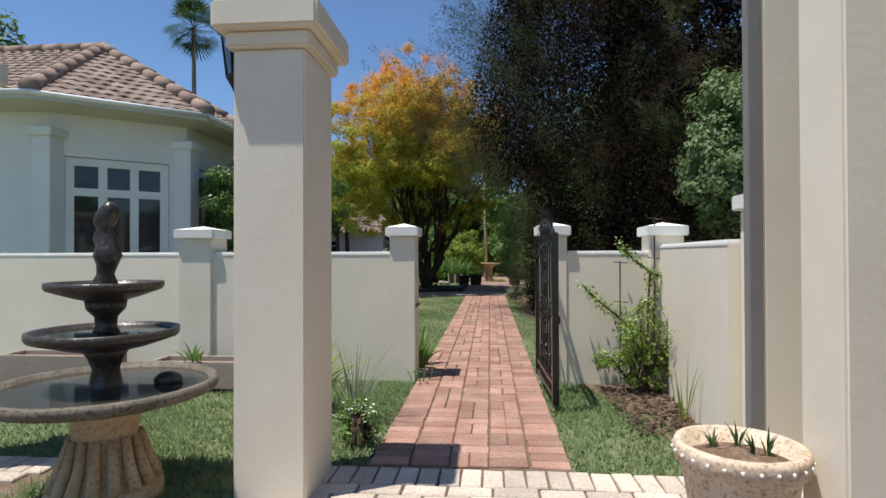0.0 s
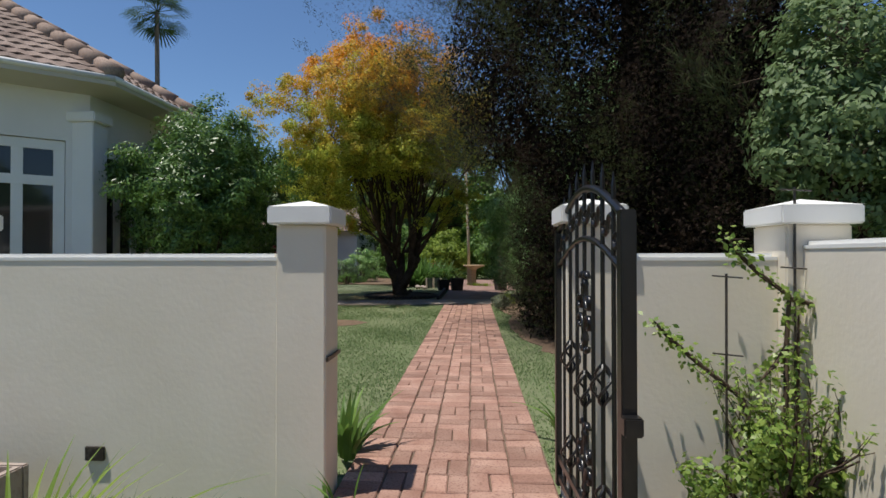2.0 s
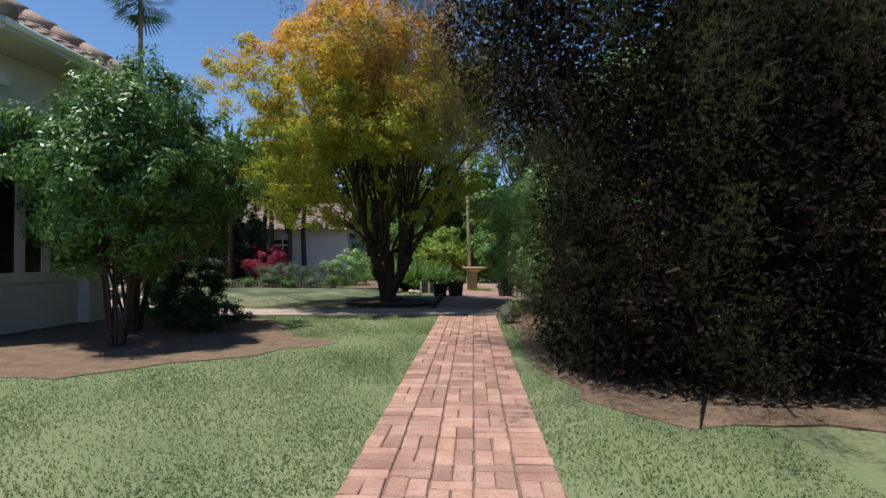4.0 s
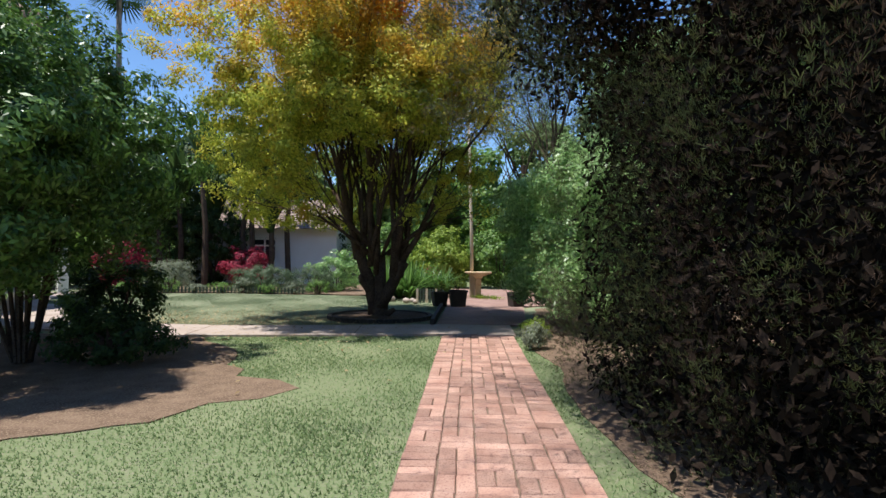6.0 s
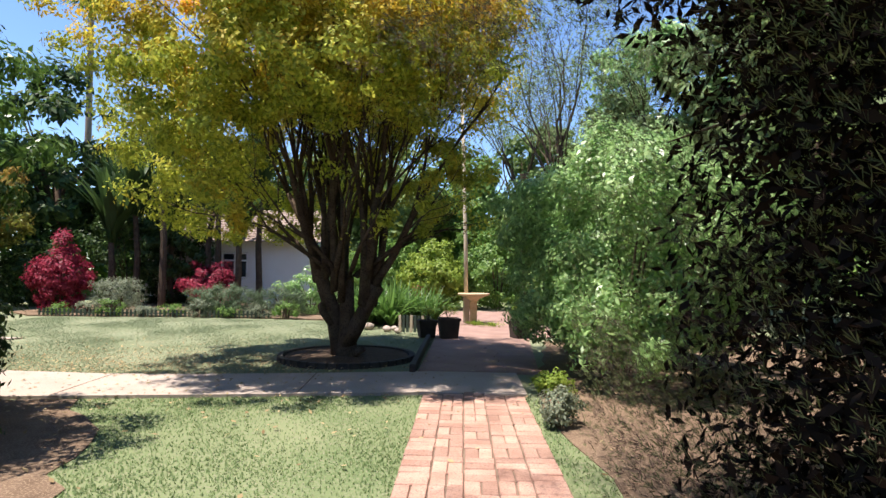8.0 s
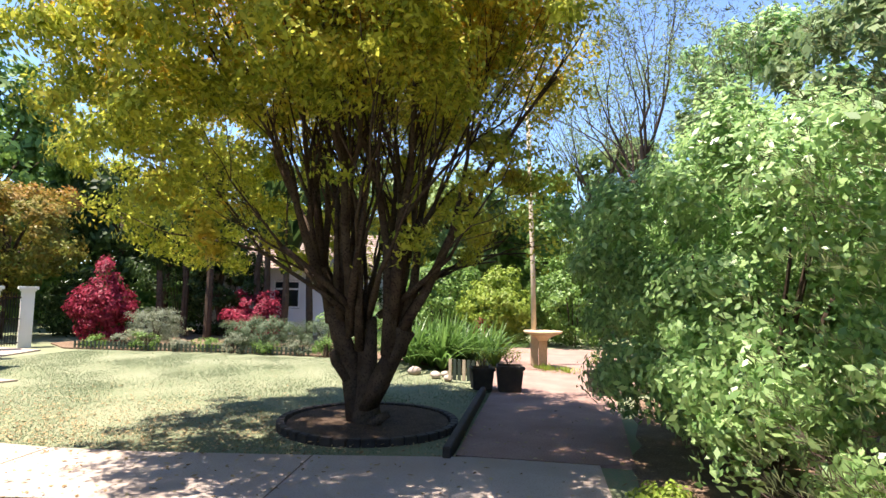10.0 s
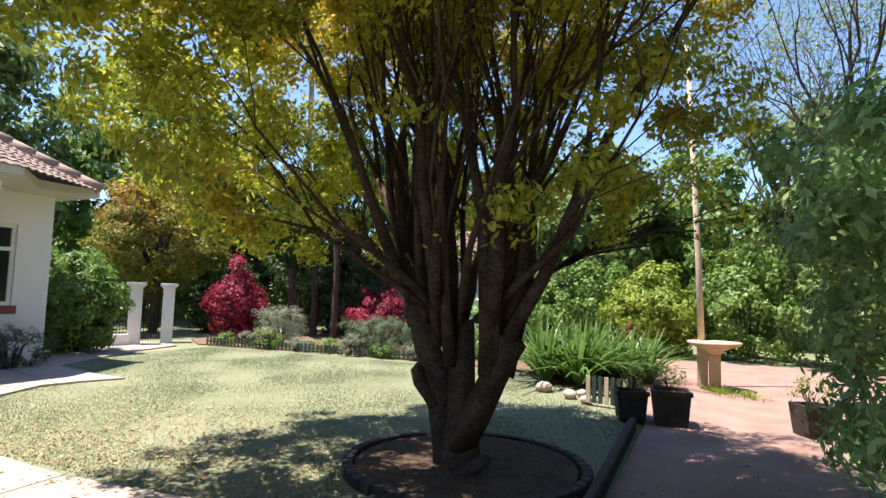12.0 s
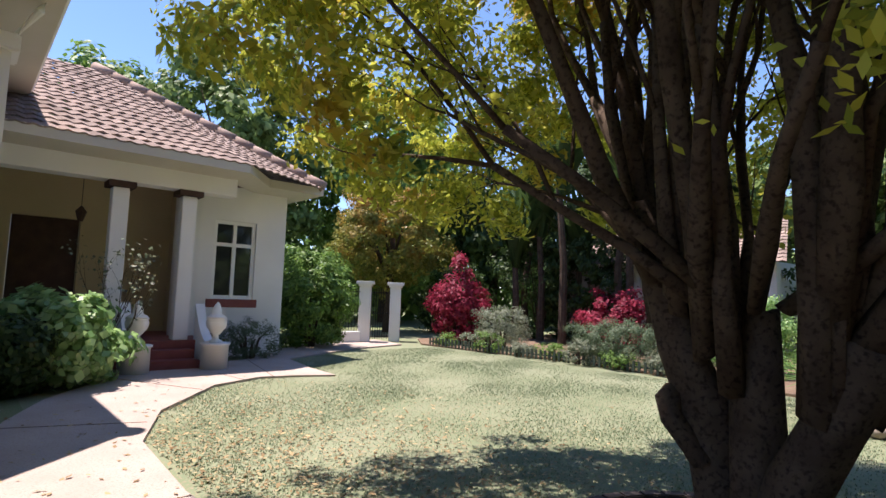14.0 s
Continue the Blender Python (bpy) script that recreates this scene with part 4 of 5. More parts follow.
# ---- terrace and gate ----
def fountain(x, y):
    ob = thing("fountain", "three-tiered dark stone fountain on a sandstone fluted foot", "fountain", "", (x, y, 0))
    part("foot", lathe([(0.30, -0.02), (0.30, 0.06), (0.25, 0.09), (0.20, 0.20), (0.165, 0.34), (0.175, 0.44), (0.22, 0.48)], 40), M_STONE, ob, "tan sandstone foot", True)
    for k in range(16):
        a = 2 * math.pi * k / 16
        c, s = math.cos(a), math.sin(a)
        part("flute", tube([(0.265 * c, 0.265 * s, 0.09), (0.215 * c, 0.215 * s, 0.2), (0.175 * c, 0.175 * s, 0.34)], [0.038, 0.032, 0.02], 7), M_STONE, ob, smooth=True)
    for name, z, r, h in (("lower_basin", 0.46, 0.60, 0.15), ("middle_basin", 0.77, 0.385, 0.115), ("upper_basin", 1.03, 0.30, 0.10)):
        prof = [(0.09, z), (r * 0.55, z + h * 0.2), (r * 0.86, z + h * 0.5), (r * 0.97, z + h * 0.62), (r, z + h * 0.75), (r, z + h), (r * 0.93, z + h), (r * 0.90, z + h * 0.8), (r * 0.5, z + h * 0.45), (0.05, z + h * 0.4)]
        basin = part(name, lathe(prof, 48, wobble=0.006), M_GREYSTONE if name == "lower_basin" else M_WETSTONE, ob, "wet dark stone basin", True)
        part("water", lathe([(0.02, z + h * 0.55), (r * 0.915, z + h * 0.80), (r * 0.915, z + h * 0.84), (0.02, z + h * 0.85)], 40), M_WATER, basin, "still dark water")
    part("lower_stem", lathe([(0.11, 0.54), (0.085, 0.6), (0.07, 0.68), (0.095, 0.74), (0.13, 0.79)], 24), M_WETSTONE, ob, smooth=True)
    part("upper_stem", lathe([(0.08, 0.85), (0.055, 0.9), (0.06, 0.95), (0.10, 0.99), (0.11, 1.04)], 24), M_WETSTONE, ob, smooth=True)
    statue = lathe([(0.075, 1.08), (0.07, 1.12), (0.045, 1.17), (0.055, 1.22), (0.075, 1.27), (0.055, 1.31), (0.06, 1.36), (0.04, 1.41), (0.058, 1.44), (0.06, 1.48), (0.045, 1.52), (0.02, 1.55)], 18)
    for v in statue.verts:
        v.co += Vector((0.018 * math.sin(v.co.z * 21), 0.012 * math.cos(v.co.z * 17), 0))
    part("finial_figure", statue, M_WETSTONE, ob, "worn dark carved finial", True)
    stone = bmesh.new()
    bmesh.ops.create_icosphere(stone, subdivisions=2, radius=0.085)
    bmesh.ops.transform(stone, matrix=Matrix.Translation((0.30, 0.12, 0.60)) @ Matrix.Diagonal((1, 0.8, 0.55, 1)), verts=stone.verts[:])
    part("basin_stone", stone, M_WETSTONE, ob, "dark stone lying in the lower basin", True)
    return ob


fountain(-1.76, 3.12).scale = (0.86, 0.86, 0.94)


def scroll(bm, x, z, size, sx, sz, r=0.009, y=0.0):
    """A wrought C-scroll that starts at (x, z) and curls."""
    pts = []
    for k in range(15):
        a = k / 14 * 4.6
        q = size * (1 - 0.155 * a)
        pts.append((x + sx * (size - q * math.cos(a)), y, z + sz * q * math.sin(a)))
    tube(pts, [r] * len(pts), 6, bm)


def basket(bm, x, z, h=0.16, w=0.045):
    for k in range(4):
        pts = []
        for j in range(9):
            f = j / 8
            a = k * math.pi / 2 + f * math.pi
            rr = w * math.sin(math.pi * f)
            pts.append((x + rr * math.cos(a), rr * math.sin(a), z - h / 2 + h * f))
        tube(pts, 0.006, 5, bm)


def iron_gate(at, turn):
    """An open leaf of wrought iron with a double arched top; local x runs from the hinge to the free edge."""
    w = 1.12
    ob = thing("iron_gate", "open black wrought-iron garden gate with scrolls and arched top", "gate", "", at, turn)

    def arch(x, z0, rise):
        f = x / w
        return z0 + rise * math.sin(math.pi * f)

    part("hinge_post", block(-0.02, -0.02, 0.03, 0.02, 0.02, 1.345, 0.004), M_BLACK, ob)
    part("free_post", block(w - 0.025, -0.025, 0.03, w + 0.025, 0.025, 1.36, 0.004), M_BLACK, ob)
    for z in (0.06, 0.16):
        part("bottom_rail", block(0.02, -0.012, z, w - 0.025, 0.012, z + 0.03), M_BLACK, ob)
    for z0, rise, r in ((1.335, 0.155, 0.016), (1.155, 0.13, 0.013)):
        part("arched_rail", tube([(w * k / 16, 0, arch(w * k / 16, z0, rise)) for k in range(17)], r, 8), M_BLACK, ob, smooth=True)
    n = 8
    for k in range(1, n):
        x = w * k / n
        part("bar", tube([(x, 0, 0.06), (x, 0, arch(x, 1.335, 0.155) + 0.06), (x, 0, arch(x, 1.335, 0.155) + 0.11)], [0.009, 0.009, 0.001], 6), M_BLACK, ob)
        if k in (2, 6, 4):
            for z in ((0.74, 0.30) if k != 4 else (0.66,)):
                bm = bmesh.new()
                basket(bm, x, z)
                part("basket_twist", bm, M_BLACK, ob, "twisted basket ornament")
    for zc in (0.98, 0.36):
        for sx in (-1, 1):
            for sz in (-1, 1):
                pts = []
                for k in range(9):
                    a = radians(-70 + 250 * k / 8)
                    pts.append((w / 2 + sx * (0.030 - 0.024 * math.cos(a)), 0, zc + sz * (0.140 + 0.024 * math.sin(a))))
                pts = pts[::-1] + [(w / 2 + sx * 0.011, 0, zc + sz * 0.10), (w / 2 + sx * 0.014, 0, zc + sz * 0.06), (w / 2 + sx * 0.040, 0, zc + sz * 0.018)]
                for k in range(9):
                    a = radians(-110 + 235 * k / 8)
                    q = 0.030 - 0.0012 * k
                    pts.append((w / 2 + sx * (0.072 + q * math.cos(a)), 0, zc + sz * (0.044 + q * math.sin(a))))
                bm = tube(pts, 0.008, 6)
                for v in bm.verts:
                    v.co.y *= 1.7
                part("scroll", bm, M_BLACK, ob, "flat wrought scroll on the middle bar", True)
    for k in range(n):
        x = w * (k + 0.5) / n
        lo, hi = arch(x, 1.155, 0.13), arch(x, 1.335, 0.155)
        for sx in (-1, 1):
            bm = bmesh.new()
            scroll(bm, x, (lo + hi) / 2, min(0.044, (hi - lo) / 4), sx, sx, 0.009)
            part("arch_scroll", bm, M_BLACK, ob, "small scroll between the arched rails")
    part("latch", block(w + 0.025, -0.03, 0.66, w + 0.07, 0.03, 0.72, 0.005), M_BLACK, ob, "black latch box")
    for z in (0.25, 1.1):
        part("hinge", tube([(-0.01, 0, z), (-0.01, 0, z + 0.09)], 0.022, 8), M_BLACK, ob)
    return ob


iron_gate((0.585, 6.0, 0.0), -88.0)
strap = thing("latch_strap", "grey iron latch strap on the gate pier", "latch", "", (-0.588, WALL_Y, 0.70))
part("strap_bar", block(0, -0.13, -0.012, 0.012, 0.13, 0.012, 0.003), M_WETSTONE, strap)


def lantern(x, y, z, label):
    ob = thing("wall_lantern", label, "lamp", "", (x, y, z))
    part("bracket", tube([(0.14, 0, 0.16), (0.07, 0, 0.22), (0, 0, 0.2)], 0.012, 6), M_BLACK, ob)
    bm = bmesh.new()
    for k in range(4):
        a = math.pi / 4 + k * math.pi / 2
        tube([(0.04 * math.cos(a), 0.04 * math.sin(a), -0.12), (0.07 * math.cos(a), 0.07 * math.sin(a), 0.12)], 0.007, 5, bm)
    part("cage", bm, M_BLACK, ob)
    part("lantern_roof", lathe([(0.095, 0.12), (0.06, 0.17), (0.02, 0.2), (0.012, 0.24)], 8), M_BLACK, ob)
    part("lantern_base", lathe([(0.008, -0.19), (0.02, -0.16), (0.045, -0.12), (0.045, -0.105)], 8), M_BLACK, ob)
    part("lantern_glass", lathe([(0.036, -0.105), (0.062, 0.12)], 4), M_GLASS, ob, "dull lantern glass")
    return ob


lantern(-1.24, 3.40, 2.26, "black iron lantern on the terrace column")


def strap_plant(name, label, at, blades, length, width, material, seed, arch=0.9, group="", spread=0.12, category="plant", stiff=0.6, fans=1):
    """A clump of long arching strap leaves."""
    ob = thing(name, label, category, group, at)
    rng = random.Random(seed)
    beds = [bmesh.new() for k in range(fans)]
    hearts = [Vector((0, 0, 0))] + [Vector((spread * math.cos(2.4 * k), spread * math.sin(2.4 * k), 0)) * math.sqrt(k / fans) for k in range(1, fans)]
    for k in range(blades):
        bm = beds[k % fans]
        a = rng.uniform(0, 2 * math.pi)
        d = Vector((math.cos(a), math.sin(a), 0))
        side = Vector((-d.y, d.x, 0))
        base = d * rng.uniform(0, spread) if fans == 1 else hearts[k % fans] + d * 0.05
        ln = length * rng.uniform(0.6, 1.1)
        lean = rng.uniform(0.15, arch)
        prev = None
        for j in range(6):
            f = j / 5
            p = base + d * ln * lean * f * (0.4 + 0.6 * f) + Vector((0, 0, ln * (stiff * f * 1.5 - lean * 0.55 * f * f)))
            p.z = max(p.z, 0.0)
            wd = width * (0.5 + f * 1.2 if f < 0.4 else (1 - f) * 1.6 + 0.03)
            cur = (bm.verts.new(p - side * wd / 2), bm.verts.new(p + Vector((0, 0, -wd * 0.12))), bm.verts.new(p + side * wd / 2))
            if prev:
                bm.faces.new((prev[0], prev[1], cur[1], cur[0]))
                bm.faces.new((prev[1], prev[2], cur[2], cur[1]))
            prev = cur
    for bm in beds:
        leaves = part("leaves" if fans == 1 else "leaf_fan", bm, material, ob)
        leaves["kind"] = "stuff"
    return ob


def flower_pot(name, label, at, profile, material, soil_z, soil_r, plant=None, group="", studs=0):
    ob = thing(name, label, "plant pot", group, at)
    part("pot_body", lathe(profile, 40), material, ob, smooth=True)
    part("pot_soil", lathe([(0.01, soil_z - 0.02), (soil_r, soil_z - 0.02), (soil_r * 0.6, soil_z + 0.012), (0.01, soil_z + 0.015)], 24), M_SOIL, ob, "dark potting soil")
    for k in range(studs):
        a = 2 * math.pi * k / studs
        r = max(p[0] for p in profile)
        bm = bmesh.new()
        bmesh.ops.create_icosphere(bm, subdivisions=1, radius=0.008)
        bmesh.ops.translate(bm, vec=(r * math.cos(a), r * math.sin(a), profile[-3][1] - 0.035), verts=bm.verts[:])
        part("stud", bm, M_WHITE, ob)
    return ob


POT = [(0.13, 0.0), (0.15, 0.06), (0.185, 0.2), (0.205, 0.34), (0.21, 0.37), (0.235, 0.385), (0.24, 0.44), (0.232, 0.46), (0.205, 0.46), (0.20, 0.38)]
flower_pot("flower_pot", "pale studded terracotta pot with spiky seedlings", (1.08, 2.78, 0), POT, M_POT, 0.41, 0.2, studs=26)
for k, (dx, dy) in enumerate(((-0.08, 0.05), (0.05, -0.02), (0.09, -0.03), (0.02, 0.06))):
    strap_plant("seedling", "small spiky green seedling in the pot", (1.08 + dx, 2.78 + dy, 0.42), 7, 0.13, 0.012, M_DARKGREEN, 60 + k, 0.7, "pot seedlings", 0.012)
strap_plant("strap_clump", "arching pale striped strap-leaf clump by the column", (-1.3, 4.75, 0), 90, 0.85, 0.03, M_LIME, 71, 0.9, spread=0.1, stiff=0.55)
strap_plant("strap_clump", "thin arching dry grass clump beside the path", (-0.86, 4.5, 0), 40, 0.8, 0.012, M_GREY, 72, 0.8, spread=0.08)
strap_plant("fern", "green fern growing behind the gate pier", (-0.66, 6.45, 0), 26, 0.55, 0.05, M_GREEN, 73, 0.9, "ferns")
strap_plant("fern", "green fern by the path behind the gate", (0.78, 6.75, 0), 18, 0.45, 0.04, M_GREEN, 74, 1.0, "ferns")
strap_plant("fern", "green fern at the foot of the pier", (-0.50, 5.70, 0), 8, 0.28, 0.02, M_GREEN, 76, 1.0, "ferns")
strap_plant("aloe", "spiky green aloe in the trough", (-2.55, 5.35, 0.24), 16, 0.26, 0.03, M_GREEN, 75, 0.8)
shrub("daisy_clump", "low clump of white daisies at the column foot", "flowers", (-0.72, 4.05, 0), (0.13, 0.16, 0.13), 700, 0.03, M_GREEN, 77, 0.06, 40, 5)
rng = random.Random(8)
for k in range(26):
    a, r = rng.uniform(0, 6.28), rng.uniform(0.02, 0.14)
    bm = lathe([(0.002, 0.0), (0.011, 0.003), (0.009, 0.006)], 7)
    fl = part("daisy", bm, M_WHITE)
    fl.location = (-0.72 + r * math.cos(a), 4.05 + r * math.sin(a), rng.uniform(0.13, 0.25))
    tagged(fl, "tiny white daisy bloom above the leaf clump", "flower", "daisies")


def trough(x0, x1, y, label):
    ob = thing("stone_trough", label, "planter", "stone troughs", ((x0 + x1) / 2, y, 0))
    w = (x1 - x0) / 2
    for x0, y0, x1, y1 in ((-w, -0.16, w, -0.12), (-w, 0.12, w, 0.16), (-w, -0.119, -w + 0.04, 0.119), (w - 0.04, -0.119, w, 0.119)):
        part("trough_side", block(x0, y0, 0.0, x1, y1, 0.24, 0.006), M_CONCRETE, ob)
    part("trough_soil", block(-w + 0.04, -0.119, 0.02, w - 0.04, 0.119, 0.20), M_SOIL, ob, "dry soil")


trough(-2.95, -1.95, 5.45, "weathered pale trough planter against the wall")
trough(-4.6, -3.5, 5.65, "weathered pale trough planter behind the fountain")
vent = thing("wall_vent", "small dark vent opening in the wall", "vent", "", (-1.78, WALL_Y - 0.105, 0.21))
part("vent_face", block(-0.05, -0.012, -0.035, 0.05, 0.004, 0.035, 0.003), M_WETSTONE, vent)

# climber on stakes at the corner
climber = thing("climbing_shrub", "straggling green climbing shrub tied up at the corner pier", "shrub", "", (1.42, 5.55, 0))
bm, tips = bmesh.new(), []
rng = random.Random(15)
for k in range(9):
    a = rng.uniform(0, 6.28)
    grow(bm, tips, rng, (0.05 * math.cos(a), 0.04 * math.sin(a), 0), (0.35 * math.cos(a), 0.15 * math.sin(a), 1), 0.34, 0.012, 2, 0.6, 0.6)
runs = ([(0.0, 0.02, 0.25), (-0.09, 0.08, 0.58), (-0.29, 0.12, 0.75), (-0.38, 0.13, 0.83), (-0.46, 0.14, 0.92)],
        [(0.08, 0.04, 0.0), (0.11, 0.1, 0.4), (0.13, 0.13, 0.8), (0.15, 0.14, 1.03), (0.02, 0.14, 1.13), (-0.07, 0.14, 1.22), (-0.13, 0.14, 1.31)],
        [(0.14, 0.14, 1.02), (0.22, 0.12, 1.0), (0.30, 0.12, 0.97)], [(0.14, 0.13, 0.82), (0.08, 0.13, 0.72), (0.0, 0.12, 0.64)],
        [(0.1, 0.05, 0.05), (0.17, 0.12, 0.5), (0.19, 0.14, 0.95)], [(-0.1, 0.02, 0.1), (-0.22, 0.06, 0.26), (-0.33, 0.08, 0.27)])
for pts in runs:
    tube(pts, [0.011] * (len(pts) - 1) + [0.004], 6, bm)
part("trunk", bm, M_BARK, climber)
spots, out = leaf_tufts(tips, 9, 0.07, 16)
more = []
for pts in runs:
    for p, q in zip(pts, pts[1:]):
        for k in range(42):
            f = rng.random()
            more.append([p[i] + (q[i] - p[i]) * f + rng.gauss(0, 0.024) for i in range(3)])
more = np.array(more)
spots2, out2 = [], []
for k, (cx, cz, r, m) in enumerate(((-0.04, 0.44, 0.15, 700), (0.05, 0.26, 0.17, 800), (0.2, 0.3, 0.12, 500), (-0.31, 0.26, 0.08, 260), (-0.13, 0.28, 0.1, 320), (0.16, 0.12, 0.13, 420), (-0.02, 0.12, 0.12, 260))):
    a, b = clumps((cx, -0.03, cz), (r, 0.12, r), 16, m, 0.055, 17 + k, 0.3)
    spots2.append(a)
    out2.append(b)
spots2, out2 = np.concatenate(spots2), np.concatenate(out2)
allspots = np.concatenate([spots, more, spots2])
allout = np.concatenate([out, np.tile([0, -0.8, 0.5], (len(more), 1)), out2])
leaf_cloud("leaves", allspots, allout, 0.031, M_CLIMBER, climber, 18, 0.6)
for x, z in ((1.31, 1.13), (1.62, 1.53)):
    stake = thing("plant_stake", "thin grey metal stake with crossed wire arms", "stake", "plant stakes", (x, 5.74, 0))
    part("rod", tube([(0, 0, 0), (0.005, 0, z)], 0.006, 6), M_WETSTONE, stake)
    for zz in (z - 0.02, z - 0.38):
        part("arm", tube([(-0.06, 0.0, zz + 0.01), (0.07, -0.02, zz)], 0.004, 5), M_WETSTONE, stake)
rng = random.Random(9)
spots = np.array([[rng.uniform(1.1, 1.65), rng.uniform(4.3, 5.7), 0.006] for k in range(500)])
litter = leaf_cloud("leaf_litter", spots, np.tile([0, 0, 1.0], (500, 1)), 0.05, M_CONIFERDRY, None, 20, 0.6, 0, 0.3)
tagged(litter, "dead brown leaves scattered over the wall bed", "leaf litter")
strap_plant("dry_stalk", "thin dark dry stalks in the wall bed", (1.5, 4.6, 0), 10, 0.42, 0.012, M_LIME, 78, 0.35, stiff=0.8)


# ---- porch side ----
def urn(x, y, z, label):
    ob = thing("garden_urn", label, "urn", "porch urns", (x, y, z))
    part("urn_body", lathe([(0.10, 0.0), (0.10, 0.03), (0.05, 0.06), (0.045, 0.12), (0.09, 0.17), (0.15, 0.25), (0.165, 0.33), (0.15, 0.37), (0.165, 0.39)], 28), M_WHITE, ob, smooth=True)
    part("urn_lid", lathe([(0.165, 0.391), (0.13, 0.43), (0.07, 0.47), (0.075, 0.52), (0.05, 0.56), (0.055, 0.59), (0.01, 0.66)], 24), M_WHITE, ob, "pointed white lid", True)
    return ob


def plinth(y, label):
    ob = thing("step_wall", label, "low wall", "porch step walls", (WX + 1.75, y, 0))
    part("drum", lathe([(0.21, -0.05), (0.21, 0.38), (0.235, 0.39), (0.235, 0.42)], 28), M_HOUSE, ob, smooth=True)
    bm = bmesh.new()
    n = 12
    lo, hi = [], []
    for k in range(n + 1):
        f = k / n
        x = -0.15 - 0.72 * f
        z = 0.40 + 0.62 * f * f
        for s, row in ((-0.075, lo), (0.075, hi)):
            row.append((bm.verts.new((x, s, 0.0)), bm.verts.new((x, s, z))))
    for k in range(n):
        bm.faces.new((lo[k][0], lo[k + 1][0], lo[k + 1][1], lo[k][1]))
        bm.faces.new((hi[k][0], hi[k][1], hi[k + 1][1], hi[k + 1][0]))
        bm.faces.new((lo[k][1], lo[k + 1][1], hi[k + 1][1], hi[k][1]))
    bm.faces.new((lo[0][0], lo[0][1], hi[0][1], hi[0][0]))
    bm.faces.new((lo[n][1], lo[n][0], hi[n][0], hi[n][1]))
    bmesh.ops.recalc_face_normals(bm, faces=bm.faces[:])
    part("swept_wall", bm, M_WHITE, ob)
    return ob


for y in (18.55, 19.72):
    plinth(y, "white curved wall beside the porch steps")
    urn(WX + 1.75, y, 0.421, "white lidded garden urn on the step wall")
hl = thing("hanging_lantern", "small lantern hanging from the porch ceiling", "lamp", "", (WX - 0.3, 18.0, 2.5))
part("chain", tube([(0, 0, 0.14), (0, 0, 0.81)], 0.006, 5), M_BLACK, hl)
part("lantern_body", lathe([(0.04, -0.12), (0.08, 0.02), (0.09, 0.05), (0.02, 0.14)], 8), M_BROWN, hl)
shrub("hydrangea", "bright green leafy hydrangea beside the porch", "shrub", (-9.75, 17.55, 0), (0.75, 0.7, 0.65), 7000, 0.13, M_BRIGHT, 41, 0.18, 110, aspect=0.7)
# dark leaf mass standing in for the shaded gap beside the hydrangea
shrub("dark_shrub", "dark shrub standing in for the shade against the house", "shrub", (-9.2, 17.05, 0), (0.5, 0.35, 0.48), 7000, 0.09, M_DARKGREEN, 42, 0.2, 110)
shrub("rosemary", "low grey-green rosemary under the window", "shrub", (-11.35, 20.75, 0), (0.4, 0.75, 0.38), 6000, 0.06, M_LAVENDER, 43, 0.12, 90, aspect=0.2)
shrub("corner_bush", "dense green bush at the house corner", "shrub", (-13.0, 22.9, 0), (0.95, 1.0, 1.15), 16000, 0.10, M_GREEN, 44, 0.22, 150)
spindly = thing("rose_bush", "spindly rose with pale blossoms by the porch", "shrub", "", (-10.35, 18.1, 0))
bm, tips = bmesh.new(), []
rng = random.Random(23)
for k in range(4):
    grow(bm, tips, rng, (0, 0, 0), (rng.uniform(-0.2, 0.2), rng.uniform(-0.3, 0.3), 1), 0.85, 0.014, 2, 0.35, 0.6)
part("trunk", bm, M_BARK, spindly)
spots, out = leaf_tufts(tips, 6, 0.12, 24)
leaf_cloud("blossoms", spots, out, 0.05, M_GREY, spindly, 25, 0.8)


# ---- far gate ----
def gate_post(x, y, label):
    ob = thing("garden_pillar", label, "pillar", "far gate pillars", (x, y, 0), 50)
    part("shaft", block(-0.15, -0.15, -0.1, 0.15, 0.15, 1.50, 0.01), M_WHITE, ob)
    part("neck", block(-0.18, -0.18, 1.50, 0.18, 0.18, 1.55, 0.008), M_WHITE, ob)
    part("cap", block(-0.23, -0.23, 1.55, 0.23, 0.23, 1.64, 0.012), M_WHITE, ob)


gate_post(-13.75, 24.9, "white square gate pillar with a moulded cap")
gate_post(-13.85, 26.0, "white square gate pillar with a moulded cap")
fg = thing("far_gate", "thin dark iron gate between white pillars", "gate", "", (-13.78, 25.1, 0), 95)
for k in range(9):
    part("bar", tube([(0.03 + 0.085 * k, 0, 0.05), (0.03 + 0.085 * k, 0, 1.35 + 0.12 * math.sin(math.pi * k / 8))], 0.01, 5), M_BLACK, fg)
for z in (0.1, 0.75, 1.32):
    part("rail", block(0.0, -0.01, z, 0.74, 0.01, z + 0.025), M_BLACK, fg)
lw = thing("low_wall", "low white wall with a wire fence on top", "wall", "", (-13.7, 24.7, 0), -95)
part("wall_body", block(0, -0.1, -0.1, 1.9, 0.1, 0.28, 0.01), M_WHITE, lw)
for k in range(22):
    part("fence_rod", tube([(0.05 + 0.085 * k, 0, 0.28), (0.05 + 0.085 * k, 0, 1.35)], 0.006, 4), M_BLACK, lw)
for z in (0.4, 1.33):
    part("fence_rail", block(0.0, -0.008, z, 1.9, 0.008, z + 0.018), M_BLACK, lw)


